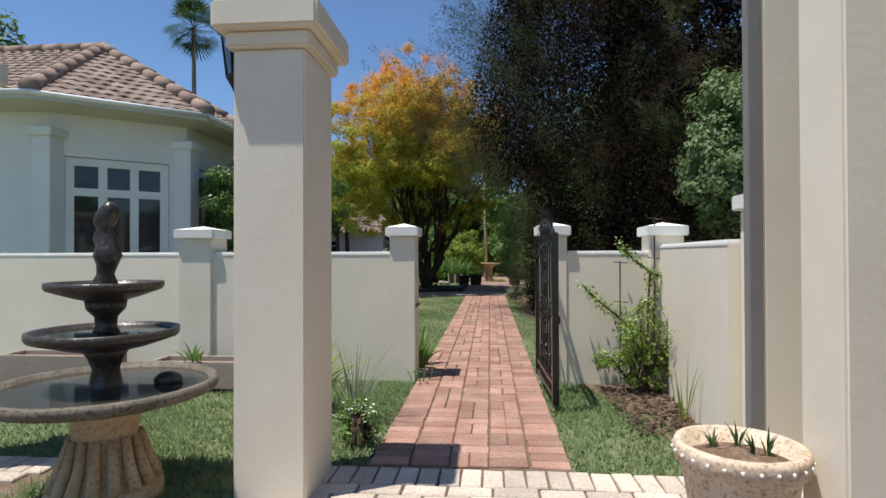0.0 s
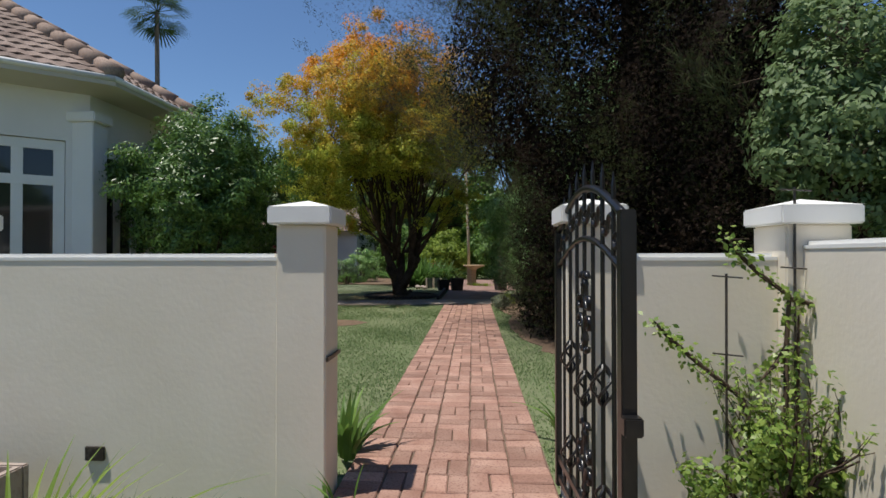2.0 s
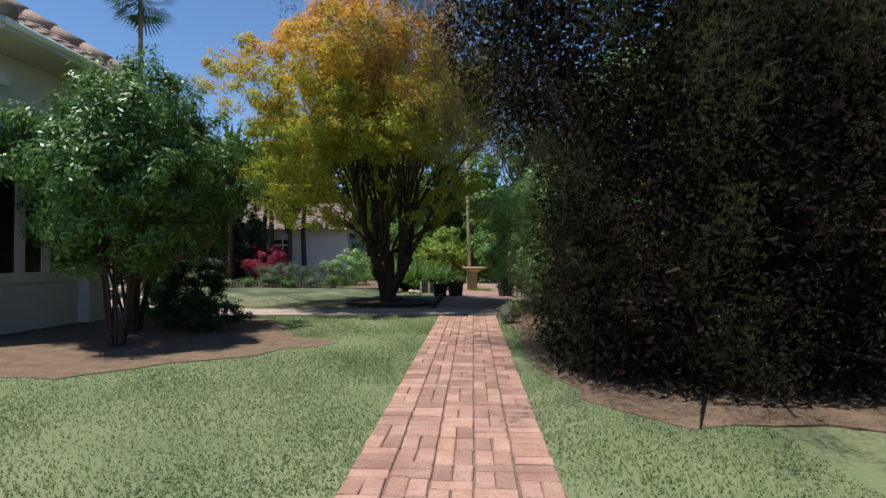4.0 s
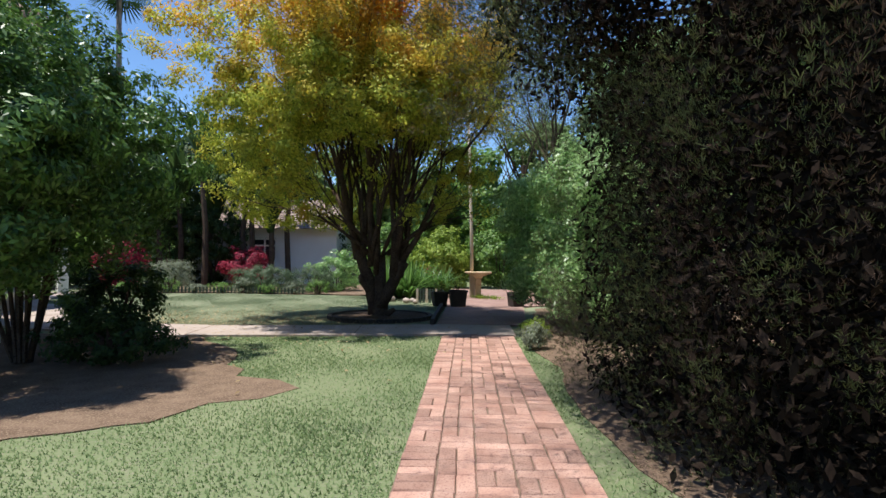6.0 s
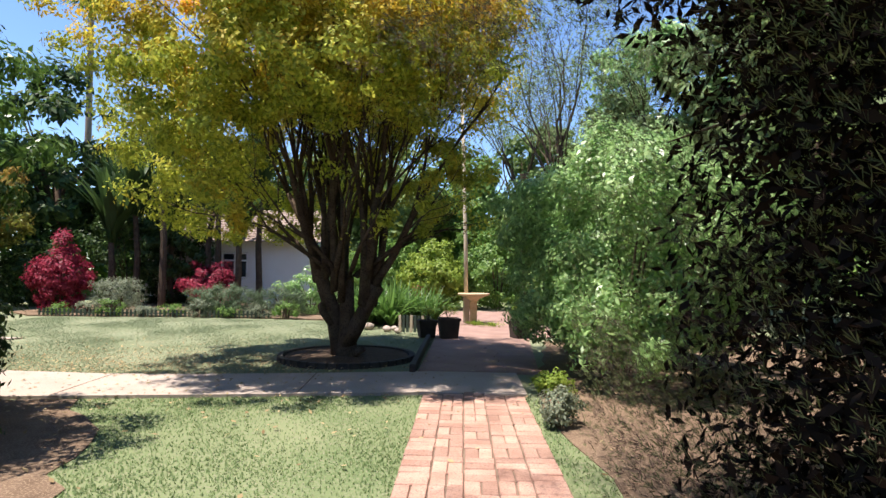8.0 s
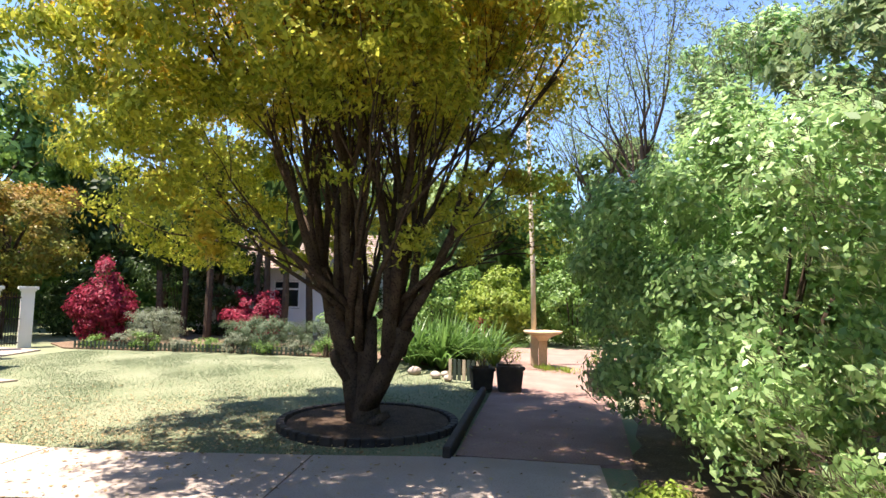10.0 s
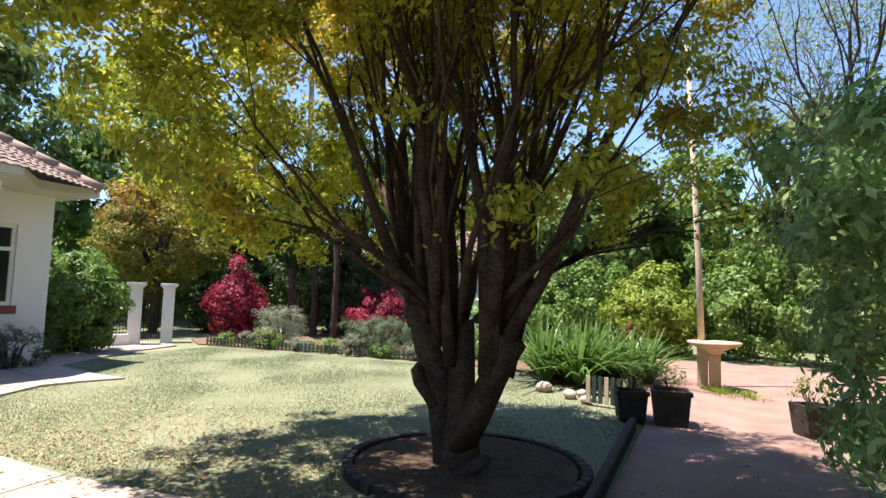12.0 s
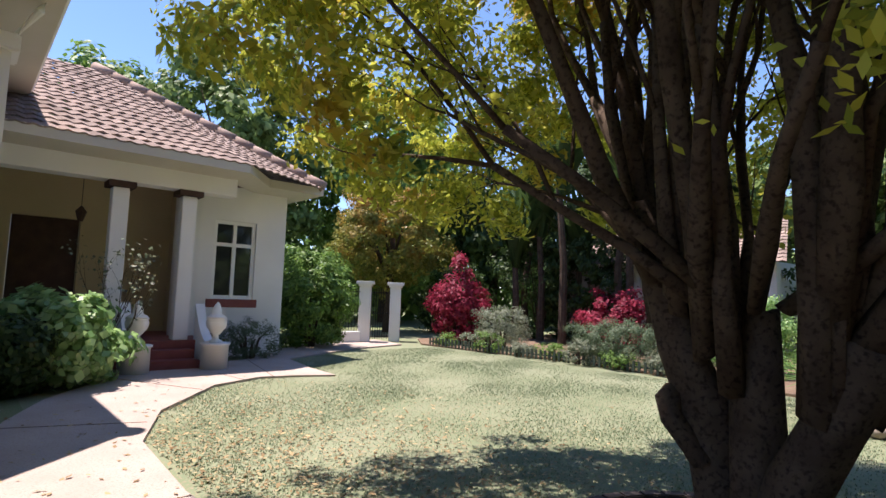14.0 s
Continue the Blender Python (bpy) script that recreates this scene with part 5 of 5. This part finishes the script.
# ---- bird bath, pole, pots, picket edging ----
bath = thing("bird_bath", "sandstone bird bath on a square pedestal", "bird bath", "", (0.17, 25.6, 0))
part("pedestal", block(-0.115, -0.115, 0.0, 0.115, 0.115, 0.62, 0.02), M_STONE, bath)
part("pedestal_head", lathe([(0.13, 0.62), (0.18, 0.68), (0.30, 0.73), (0.46, 0.78)], 28), M_STONE, bath, smooth=True)
part("bowl", lathe([(0.30, 0.75), (0.50, 0.785), (0.53, 0.81), (0.53, 0.84), (0.48, 0.84), (0.2, 0.80)], 40), M_STONE, bath, "shallow stone bowl", True)
bath.scale = (0.82, 0.82, 0.98)
pole = thing("flag_pole", "tall weathered pole behind the bird bath", "pole", "", (-0.02, 25.95, 0))
part("pole_shaft", tube([(0, 0, -0.1), (-0.04, 0, 2.2), (-0.2, 0, 6.6)], [0.065, 0.055, 0.04], 10), M_PALEWOOD, pole, smooth=True)
part("pole_sleeve", block(-0.09, -0.09, 0, 0.09, 0.09, 0.72, 0.01), M_PALEWOOD, pole)
strap_plant("grass_tuft", "low green tuft round the bird bath", (0.25, 25.2, 0), 160, 0.22, 0.012, M_LIME, 80, 1.0, "bird bath tufts", 0.35)
strap_plant("grass_tuft", "low green tuft beside the bird bath", (0.65, 25.0, 0), 120, 0.18, 0.012, M_LIME, 81, 1.0, "bird bath tufts", 0.35)


def planter_box(x, y, w, h, label, seed, group="dark planters"):
    ob = thing("planter", label, "planter", group, (x, y, 0), 8 * seed)
    bm = bmesh.new()
    a, b = w / 2 * 0.82, w / 2
    for k in range(4):
        m = pose(0, 0, 0, 0, 0, 90 * k)
        q = [m @ Vector(p) for p in ((-a, -a, 0), (a, -a, 0), (b, -b, h), (-b, -b, h))]
        i = [m @ Vector(p) for p in ((-b + .03, -b + .03, h), (b - .03, -b + .03, h), (a - .03, -a + .03, 0.1), (-a + .03, -a + .03, 0.1))]
        v = [bm.verts.new(p) for p in q]
        u = [bm.verts.new(p) for p in i]
        bm.faces.new(v)
        bm.faces.new((v[3], v[2], u[1], u[0]))
        bm.faces.new(u)
    part("box", bm, M_DARKPOT, ob)
    part("rim", block(-b - 0.015, -b - 0.015, h - 0.05, b + 0.015, -b + 0.02, h + 0.005, 0.004), M_DARKPOT, ob)
    part("planter_soil", block(-b + 0.03, -b + 0.03, h - 0.1, b - 0.03, b - 0.03, h - 0.05), M_SOIL, ob, "dry soil")
    bm, tips = bmesh.new(), []
    r = random.Random(seed)
    for k in range(5):
        grow(bm, tips, r, (0, 0, h - 0.06), (r.uniform(-0.5, 0.5), r.uniform(-0.5, 0.5), 1), 0.16, 0.009, 2, 0.6, 0.4)
    part("twig", bm, M_BARK, ob, "bare branching twigs")
    spots, out = leaf_tufts(tips, 5, 0.05, seed)
    leaf_cloud("leaves", spots, out, 0.04, M_LIME, ob, seed)


planter_box(-0.42, 22.3, 0.44, 0.42, "dark square planter with a bare twiggy plant", 1)
planter_box(-0.9, 22.4, 0.38, 0.36, "dark square planter at the path edge", 2)
planter_box(1.1, 22.5, 0.36, 0.36, "dark planter at the foot of the green shrub", 3)
fence = thing("picket_edging", "small dark green picket fence by the bed", "fence", "", (-1.55, 23.1, 0), -12)
for k in range(9):
    bm = prism([(-0.03, -0.012), (0.03, -0.012), (0.03, 0.012), (-0.03, 0.012)], 0.02, 0.40)
    bmesh.ops.translate(bm, vec=(0.09 * k, 0, 0), verts=bm.verts[:])
    # every third picket is pale, painting in the sun on the row
    part("picket", bm, M_FENCE if k % 3 else M_PALEWOOD, fence)
for z in (0.12, 0.30):
    part("rail", block(-0.05, 0.013, z, 0.78, 0.035, z + 0.04), M_FENCE, fence)
board = thing("edging_board", "dark timber board edging the shaded walk", "edging", "", (-0.82, 20.2, 0))
part("board", block(-0.04, -2.0, -0.05, 0.04, 1.7, 0.11, 0.01), M_DARKPOT, board)
strap_plant("agapanthus", "large clump of dark green strap leaves", (-2.3, 25.4, 0), 620, 1.3, 0.07, M_AGAP, 82, 1.5, "strap leaf clumps", 0.85, stiff=0.72, fans=12)
strap_plant("agapanthus", "strap-leaf clump at the edge of the court", (-1.3, 25.9, 0), 280, 1.1, 0.065, M_AGAP, 83, 1.4, "strap leaf clumps", 0.5, stiff=0.72, fans=6)
for k, (x, y, s) in enumerate(((-1.9, 23.5, 0.11), (-1.75, 23.75, 0.09), (-2.4, 23.9, 0.14), (-1.6, 23.2, 0.09))):
    bm = bmesh.new()
    bmesh.ops.create_icosphere(bm, subdivisions=2, radius=s)
    for v in bm.verts:
        v.co *= 1 + 0.25 * noise.noise(v.co * 9 + Vector((k, 0, 0)))
        v.co.z *= 0.7
    rock = part("rock", bm, M_CONCRETE, smooth=True)
    rock.location = (x, y, s * 0.4)
    tagged(rock, "pale rough garden rock beside the bed", "rock", "bed rocks")


# ---- planted bed ----
shrub("red_shrub", "tall crimson-leaved shrub in the bed", "shrub", (-12.7, 27.4, 0), (0.75, 0.75, 1.25), 9000, 0.11, M_RED, 51, 0.2, 120, aspect=0.45, rise=0.85)
shrub("red_shrub", "rounded crimson-leaved shrub before the outbuilding", "shrub", (-9.0, 29.6, 0), (1.0, 0.8, 0.8), 7000, 0.11, M_RED, 52, 0.2, 110, aspect=0.45)
shrub("red_shrub", "small red-leaved plant behind the strap leaves", "shrub", (-1.7, 31.0, 0), (0.35, 0.35, 0.5), 1500, 0.10, M_RED, 53, 0.15, 40, aspect=0.4)
shrub("grey_shrub", "silvery grey rounded shrub at the lawn edge", "shrub", (-10.6, 27.0, 0), (0.75, 0.7, 0.62), 9000, 0.07, M_GREY, 54, 0.14, 140, aspect=0.22)
shrub("lavender", "broad grey-green lavender at the lawn edge", "shrub", (-7.3, 27.0, 0), (1.15, 0.8, 0.5), 14000, 0.08, M_LAVENDER, 55, 0.14, 180, aspect=0.16)
shrub("lavender", "grey-green lavender beside the tree", "shrub", (-5.6, 27.2, 0), (0.8, 0.7, 0.5), 8000, 0.08, M_LAVENDER, 56, 0.14, 120, aspect=0.16)
shrub("round_bush", "fresh green round bush behind the tree", "shrub", (-5.0, 28.2, 0), (0.9, 0.9, 0.75), 8000, 0.08, M_BRIGHT, 57, 0.18, 110)
for k in range(9):
    x = -12.0 + 0.85 * k
    shrub("edging_plant", "low pale edging plant along the lawn", "plant", (x, 26.35 + 0.12 * math.sin(k * 2.1), 0), (0.42, 0.26, 0.16 + 0.05 * (k % 3)), 1300, 0.05, M_GREY if k % 2 else M_GREEN, 90 + k, 0.09, 40, 4, "edging plants")
bf = thing("bed_fence", "low row of dark pickets edging the bed", "fence", "", (-12.3, 26.05, 0), 2)
for k in range(56):
    part("picket", block(0.12 * k - 0.025, -0.01, 0.0, 0.12 * k + 0.025, 0.01, 0.20), M_FENCE, bf)
part("rail", block(-0.05, 0.011, 0.08, 6.7, 0.025, 0.11), M_FENCE, bf)
shrub("potted_shrub", "small shrub by the concrete walk", "shrub", (-6.0, 16.1, 0), (0.45, 0.45, 0.4), 3500, 0.06, M_GREEN, 100, 0.12, 60)
flower_pot("flower_pot", "small dark pot with grassy leaves by the walk", (-5.2, 15.75, 0), [(p * 0.8, q * 0.75) for p, q in POT], M_DARKPOT, 0.30, 0.16)
strap_plant("potted_grass", "grassy green leaves in the dark pot", (-5.2, 15.75, 0.30), 40, 0.32, 0.014, M_GREEN, 105, 0.7, spread=0.07)
shrub("ground_cover", "low dark ground cover by the bare earth", "plant", (-4.4, 14.3, 0), (0.75, 0.7, 0.28), 5000, 0.055, M_DARKGREEN, 103, 0.12, 80, 5)
shrub("small_shrub", "dark leafy shrub at the corner of the bare earth", "shrub", (-5.2, 15.7, 0), (0.6, 0.5, 0.62), 6000, 0.07, M_DARKGREEN, 104, 0.16, 80, 6)
shrub("path_herb", "pale green herb tuft at the path edge", "plant", (0.78, 15.75, 0), (0.2, 0.22, 0.16), 1400, 0.045, M_GREY, 101, 0.07, 40, 4)
shrub("path_herb", "pale green herb at the shrub foot", "plant", (0.95, 17.05, 0), (0.25, 0.22, 0.14), 1400, 0.045, M_LIME, 102, 0.07, 40, 4)

# ---- trees round the garden ----
broad_tree(-17.0, 28.0, 5.3, (2.1, 2.1, 1.9), 26000, 0.13, M_RUST, 110, "rounded tree with rusty autumn crown", "autumn_tree", 0.35, 3.3)
for k in range(9):
    x, y = -13.6 + 0.75 * k + 0.3 * math.sin(k * 3.0), 30.6 + 0.9 * math.cos(k * 2.3)
    ob = thing("wild_banana", "tall dark clump of banana-like leaves on bare stems", "tree", "wild bananas", (x, y, 0))
    bm = bmesh.new()
    rr = random.Random(120 + k)
    top = rr.uniform(2.4, 4.8)
    tube([(0, 0, -0.1), (rr.uniform(-0.2, 0.2), 0, top * 0.5), (rr.uniform(-0.3, 0.3), 0, top)], [0.13, 0.11, 0.09], 8, bm)
    part("trunk", bm, M_BARK, ob)
    fronds = strap_plant("banana_leaves", "x", (0, 0, 0), 40, 2.3, 0.42, M_DARKGREEN, 130 + k, 0.8, spread=0.1, stiff=0.9)
    leafmesh = fronds.children[0]
    leafmesh.parent = ob
    leafmesh.matrix_basis = Matrix.Translation((0, 0, top - 0.3))
    leafmesh.name = "leaves"
    bpy.data.objects.remove(fronds)
FAR = [(-23, 32, 12.2, 3.8, M_GREEN), (-19.5, 36, 11.3, 2.6, M_DARKGREEN), (-16, 38, 8.6, 2.6, M_DARKGREEN), (-11.5, 38, 8.4, 2.8, M_DARKGREEN), (-7, 41, 9, 3.2, M_FAR), (-3.2, 39, 7.5, 2.8, M_FAR),
       (0.5, 41, 8, 3.0, M_GREEN), (4.5, 38, 9, 3.0, M_FAR), (8.0, 33, 12, 3.4, M_BRIGHT), (9.5, 27, 11, 3.4, M_WILLOW), (8.5, 21, 9, 3.2, M_FAR), (-26, 25.5, 14, 4.4, M_FAR), (-31, 21, 12, 3.8, M_GREEN),
       (14, 16, 12, 4, M_DARKGREEN), (13, 8, 11, 4, M_DARKGREEN), (-27, 38, 11.5, 3.4, M_GREEN)]
for k, (x, y, h, r, mat) in enumerate(FAR):
    broad_tree(x, y, h, (r, r, h * 0.42), int(r * r * 1050), 0.36, mat, 140 + k, "leafy tree closing the garden behind", "tree", 0.75, h * 0.56, trunk=0.22)
broad_tree(5.2, 29.5, 7.5, (1.6, 1.6, 3.0), 15000, 0.16, M_WILLOW, 160, "pale drooping willow-like tree behind the court", "tree", 0.4, 4.4)
for k, (x, y, rx, rz, mat) in enumerate(((-1.2, 31.5, 1.3, 1.3, M_LIME), (-3.5, 32.5, 1.7, 1.4, M_GREEN), (1.2, 32.0, 1.6, 1.6, M_GREEN), (3.6, 31.0, 1.6, 1.5, M_FAR), (5.6, 26.5, 1.5, 1.5, M_FAR), (5.0, 23.5, 1.5, 1.4, M_GREEN),
                                         (-15.5, 30.0, 1.5, 1.2, M_DARKGREEN), (-13.2, 31.8, 1.6, 2.6, M_DARKGREEN), (-11.2, 31.4, 1.4, 2.4, M_DARKGREEN), (-16.5, 24.5, 1.5, 1.4, M_GREEN), (-5.4, 35.0, 2.0, 1.6, M_DARKGREEN))):
    shrub("hedge_bush", "leafy bush in the border behind the court", "shrub", (x, y, 0), (rx, rx, rz), 11000, 0.13, mat, 170 + k, 0.28, 140, group="border bushes")
for k, (x, y, h) in enumerate(((2.6, 36.0, 12.0), (3.4, 31.0, 13.0), (6.4, 30.0, 11.0))):
    # lacy crowns against the sky
    gum = thing("gum_tree", "tall thin gum tree with a lacy crown", "tree", "gum trees", (x, y, 0))
    bm, tips = bmesh.new(), []
    rr = random.Random(300 + k)
    tube([(0, 0, -0.1), (0.15, 0, h * 0.3), (0, 0, h * 0.5)], [0.26, 0.2, 0.14], 8, bm)
    for q in range(9):
        aa = 2 * math.pi * q / 9
        grow(bm, tips, rr, (0, 0, h * (0.22 + 0.03 * q)), (0.45 * math.cos(aa), 0.45 * math.sin(aa), 1), h * 0.2, 0.06, 3, 0.4, 0.6)
    part("trunk", bm, M_BARK, gum)
    spots, out = leaf_tufts(tips, 16, 0.4, 310 + k)
    leaf_cloud("crown", spots, out, 0.15, M_WILLOW, gum, 320 + k, 0.3, 0.8)
rngn = np.random.default_rng(77)
a = rngn.uniform(-0.35 * math.pi, 1.35 * math.pi, 70000)
rad = rngn.normal(34, 2.2, 70000)
spots = np.stack([-4 + rad * np.cos(a) * 0.85, 14 + rad * np.sin(a), 5.5 * rngn.random(70000) ** 0.9 * (1 + 0.3 * np.sin(a * 17))], 1)
woods = leaf_cloud("far_woods", spots, np.stack([-np.cos(a), -np.sin(a), 0.4 + 0 * a], 1), 0.55, M_GREEN, None, 78, 0.6)
tagged(woods, "dark belt of trees beyond the garden", "woods", "", "stuff")


# ---- grass ----
def blades(name, x0, y0, x1, y1, count, height, seed, label, avoid, material=None):
    rng = np.random.default_rng(seed)
    x, y = rng.uniform(x0, x1, count), rng.uniform(y0, y1, count)
    keep = np.ones(count, bool)
    for test in avoid:
        keep &= ~test(x, y)
    patch = np.sin(x * 1.7 + 1.3 * np.sin(y * 1.1)) * np.cos(y * 1.9 + np.sin(x * 0.7)) + 0.5 * np.sin(x * 5.1 + y * 3.3)
    keep &= rng.random(count) < 0.62 + 0.3 * patch
    x, y = x[keep], y[keep]
    n = len(x)
    a = rng.uniform(0, 2 * math.pi, n)
    h = height * rng.uniform(0.5, 1.3, n)
    lean = rng.uniform(0.5, 1.9, n) * h
    w = 0.0058 * rng.uniform(0.7, 1.5, n)
    base = np.stack([x, y, np.full(n, -0.035)], 1)
    side = np.stack([-np.sin(a) * w, np.cos(a) * w, 0 * a], 1)
    tip = base + np.stack([np.cos(a) * lean, np.sin(a) * lean, h + 0.01], 1)
    verts = np.stack([base - side, base + side, tip], 1).reshape(-1, 3)
    me = bpy.data.meshes.new(name)
    me.vertices.add(n * 3)
    me.vertices.foreach_set("co", verts.ravel())
    me.loops.add(n * 3)
    me.loops.foreach_set("vertex_index", np.arange(n * 3))
    me.polygons.add(n)
    me.polygons.foreach_set("loop_start", np.arange(n) * 3)
    me.update(calc_edges=True)
    me.materials.append(material or M_BLADE)
    return tagged(new(name, me), label, "grass", "", "stuff")


def inside(outline):
    def test(x, y):
        r = np.zeros(len(x), bool)
        for (ax, ay), (bx, by) in zip(outline, outline[1:] + outline[:1]):
            c = (ay > y) != (by > y)
            with np.errstate(divide="ignore", invalid="ignore"):
                r ^= c & (x < (bx - ax) * (y - ay) / (by - ay if by != ay else 1e-9) + ax)
        return r
    return test


AVOID = [inside([(-0.58, 3.0), (0.58, 3.0), (0.58, 17.0), (-0.58, 17.0)]), inside(CONCRETE), inside([(-0.75, 18.3), (0.95, 18.3), (1.3, 22.5), (6, 24), (6, 30), (-1.5, 30), (-0.7, 22.3)]),
         inside(SOIL_BED), inside(SOIL_PATCH),
         inside([(0.95, 5.78), (1.88, 5.78), (1.88, 4.0), (1.55, 4.3), (1.3, 5.0)]), lambda x, y: np.hypot(x + 2.0, y - 19.5) < 1.1]
blades("terrace_grass", -4.6, 3.64, 1.8, 5.8, 70000, 0.032, 201, "tufty green grass inside the wall", AVOID)
blades("lawn_grass", -4.8, 6.1, 2.2, 16.9, 230000, 0.016, 202, "short mown grass beside the brick path", AVOID)
blades("far_lawn_grass", -12.0, 17.8, -0.7, 26.0, 210000, 0.012, 203, "short mown grass of the round lawn", AVOID, M_DRYBLADE)
blades("fountain_grass", -2.25, 2.3, -1.16, 3.64, 9000, 0.07, 204, "grass round the fountain foot", [lambda x, y: np.hypot(x + 1.76, y - 3.12) < 0.27])
rngf = np.random.default_rng(210)
spots = np.stack([rngf.normal(-3.4, 2.6, 1600), rngf.normal(18.3, 1.8, 1600), np.full(1600, 0.014)], 1)
tagged(leaf_cloud("fallen_leaves", spots, np.tile([0, 0, 1.0], (1600, 1)), 0.055, M_LITTER, None, 211, 0.5, 0, 0.25), "fallen yellow and brown leaves under the tree", "leaf litter")
rng = np.random.default_rng(212)
lx, ly = rng.normal(-4.2, 2.2, 4600), 17.8 + np.abs(rng.normal(0, 1.5, 4600))
dry = np.stack([lx, ly, np.full(4600, -0.006)], 1)[(lx > -9.5) & (lx < 0.6)]
for test in AVOID:
    dry = dry[~test(dry[:, 0], dry[:, 1])]
tagged(leaf_cloud("lawn_litter", dry, np.tile([0, 0, 1.0], (len(dry), 1)), 0.04, M_LITTER, None, 213, 0.5, 0, 0.25), "brown dead leaves scattered over the worn lawn edge", "leaf litter", "", "stuff")

# ---- bricks of the path ----
path_ob = bpy.data.objects["path"]


def brick_mesh(name, w, d, h=0.05, seed=0):
    r = random.Random(seed)
    bm = bmesh.new()
    lo = [bm.verts.new((sx * w / 2, sy * d / 2, -h)) for sx, sy in ((-1, -1), (1, -1), (1, 1), (-1, 1))]
    mid = [bm.verts.new((sx * w / 2 + r.uniform(-.002, .002), sy * d / 2 + r.uniform(-.002, .002), -0.007)) for sx, sy in ((-1, -1), (1, -1), (1, 1), (-1, 1))]
    top = [bm.verts.new((sx * (w / 2 - 0.006), sy * (d / 2 - 0.006), r.uniform(-0.0015, 0.0015))) for sx, sy in ((-1, -1), (1, -1), (1, 1), (-1, 1))]
    for a, b in ((lo, mid), (mid, top)):
        for k in range(4):
            bm.faces.new((a[k], a[(k + 1) % 4], b[(k + 1) % 4], b[k]))
    bm.faces.new(top)
    me = bpy.data.meshes.new(name)
    bm.to_mesh(me)
    bm.free()
    return me


rng = random.Random(33)
ACROSS = [brick_mesh("brick", 0.219, 0.106, seed=k) for k in range(4)]
ALONG = [brick_mesh("brick", 0.106, 0.219, seed=k + 9) for k in range(4)]
for me in ACROSS + ALONG:
    me.materials.append(M_BRICK)
laid = []
for col in range(5):
    x = -0.46 + 0.23 * col
    y = 3.64 + rng.uniform(0, 0.05)
    while y < 16.8:
        edge = col in (0, 4)
        if rng.random() < (0.12 if edge else 0.36):
            for s in (-0.0565, 0.0565):
                laid.append((x + s, y + 0.1125, 1))
            y += 0.2275
        else:
            laid.append((x, y + 0.056, 0))
            y += 0.1145
laid.sort(key=lambda b: b[1])
rest_v, rest_f = [], []
for k, (x, y, way) in enumerate(laid):
    m = Matrix.Translation((x + rng.uniform(-.004, .004), y + rng.uniform(-.003, .003), 0.004 + rng.uniform(-.003, .004))) @ Euler((rng.gauss(0, .008), rng.gauss(0, .008), rng.gauss(0, .018))).to_matrix().to_4x4()
    me = rng.choice(ALONG if way else ACROSS)
    if k < 300:
        ob = new("brick", me)
        ob.parent = path_ob
        ob.matrix_basis = m
    else:
        o = len(rest_v)
        rest_v += [tuple(m @ v.co) for v in me.vertices]
        rest_f += [tuple(o + i for i in p.vertices) for p in me.polygons]
me = bpy.data.meshes.new("far_bricks")
me.from_pydata(rest_v, [], rest_f)
me.materials.append(textured("red_paver_joined", islands=True, **BRICK_LOOK))
far = new("far_bricks", me)
far.parent = path_ob
far["kind"] = "stuff"
pave_ob = bpy.data.objects["pavement"]
EDGE = [brick_mesh("paver", 0.106, 0.219, seed=k + 20) for k in range(3)]
SLAB = [brick_mesh("paver", 0.219, 0.106, seed=k + 30) for k in range(3)]
for me in EDGE + SLAB:
    me.materials.append(M_EDGE)
for k in range(56):
    if -2.3 < -3.2 + 0.115 * k < -1.1:
        continue
    ob = new("paver", rng.choice(EDGE))
    ob.parent = pave_ob
    ob.matrix_basis = pose(-3.2 + 0.115 * k, 3.5, 0.006 + rng.uniform(-.003, .003), 0, 0, rng.gauss(0, 1))
for r in range(9):
    for k in range(26):
        if -2.4 < -3.2 + 0.23 * k + (0.115 if r % 2 else 0) < -1.05:
            continue
        ob = new("paver", rng.choice(SLAB))
        ob.parent = pave_ob
        ob.matrix_basis = pose(-3.2 + 0.23 * k + (0.115 if r % 2 else 0), 3.33 - 0.115 * r, 0.004 + rng.uniform(-.003, .003), 0, 0, rng.gauss(0, 0.8))
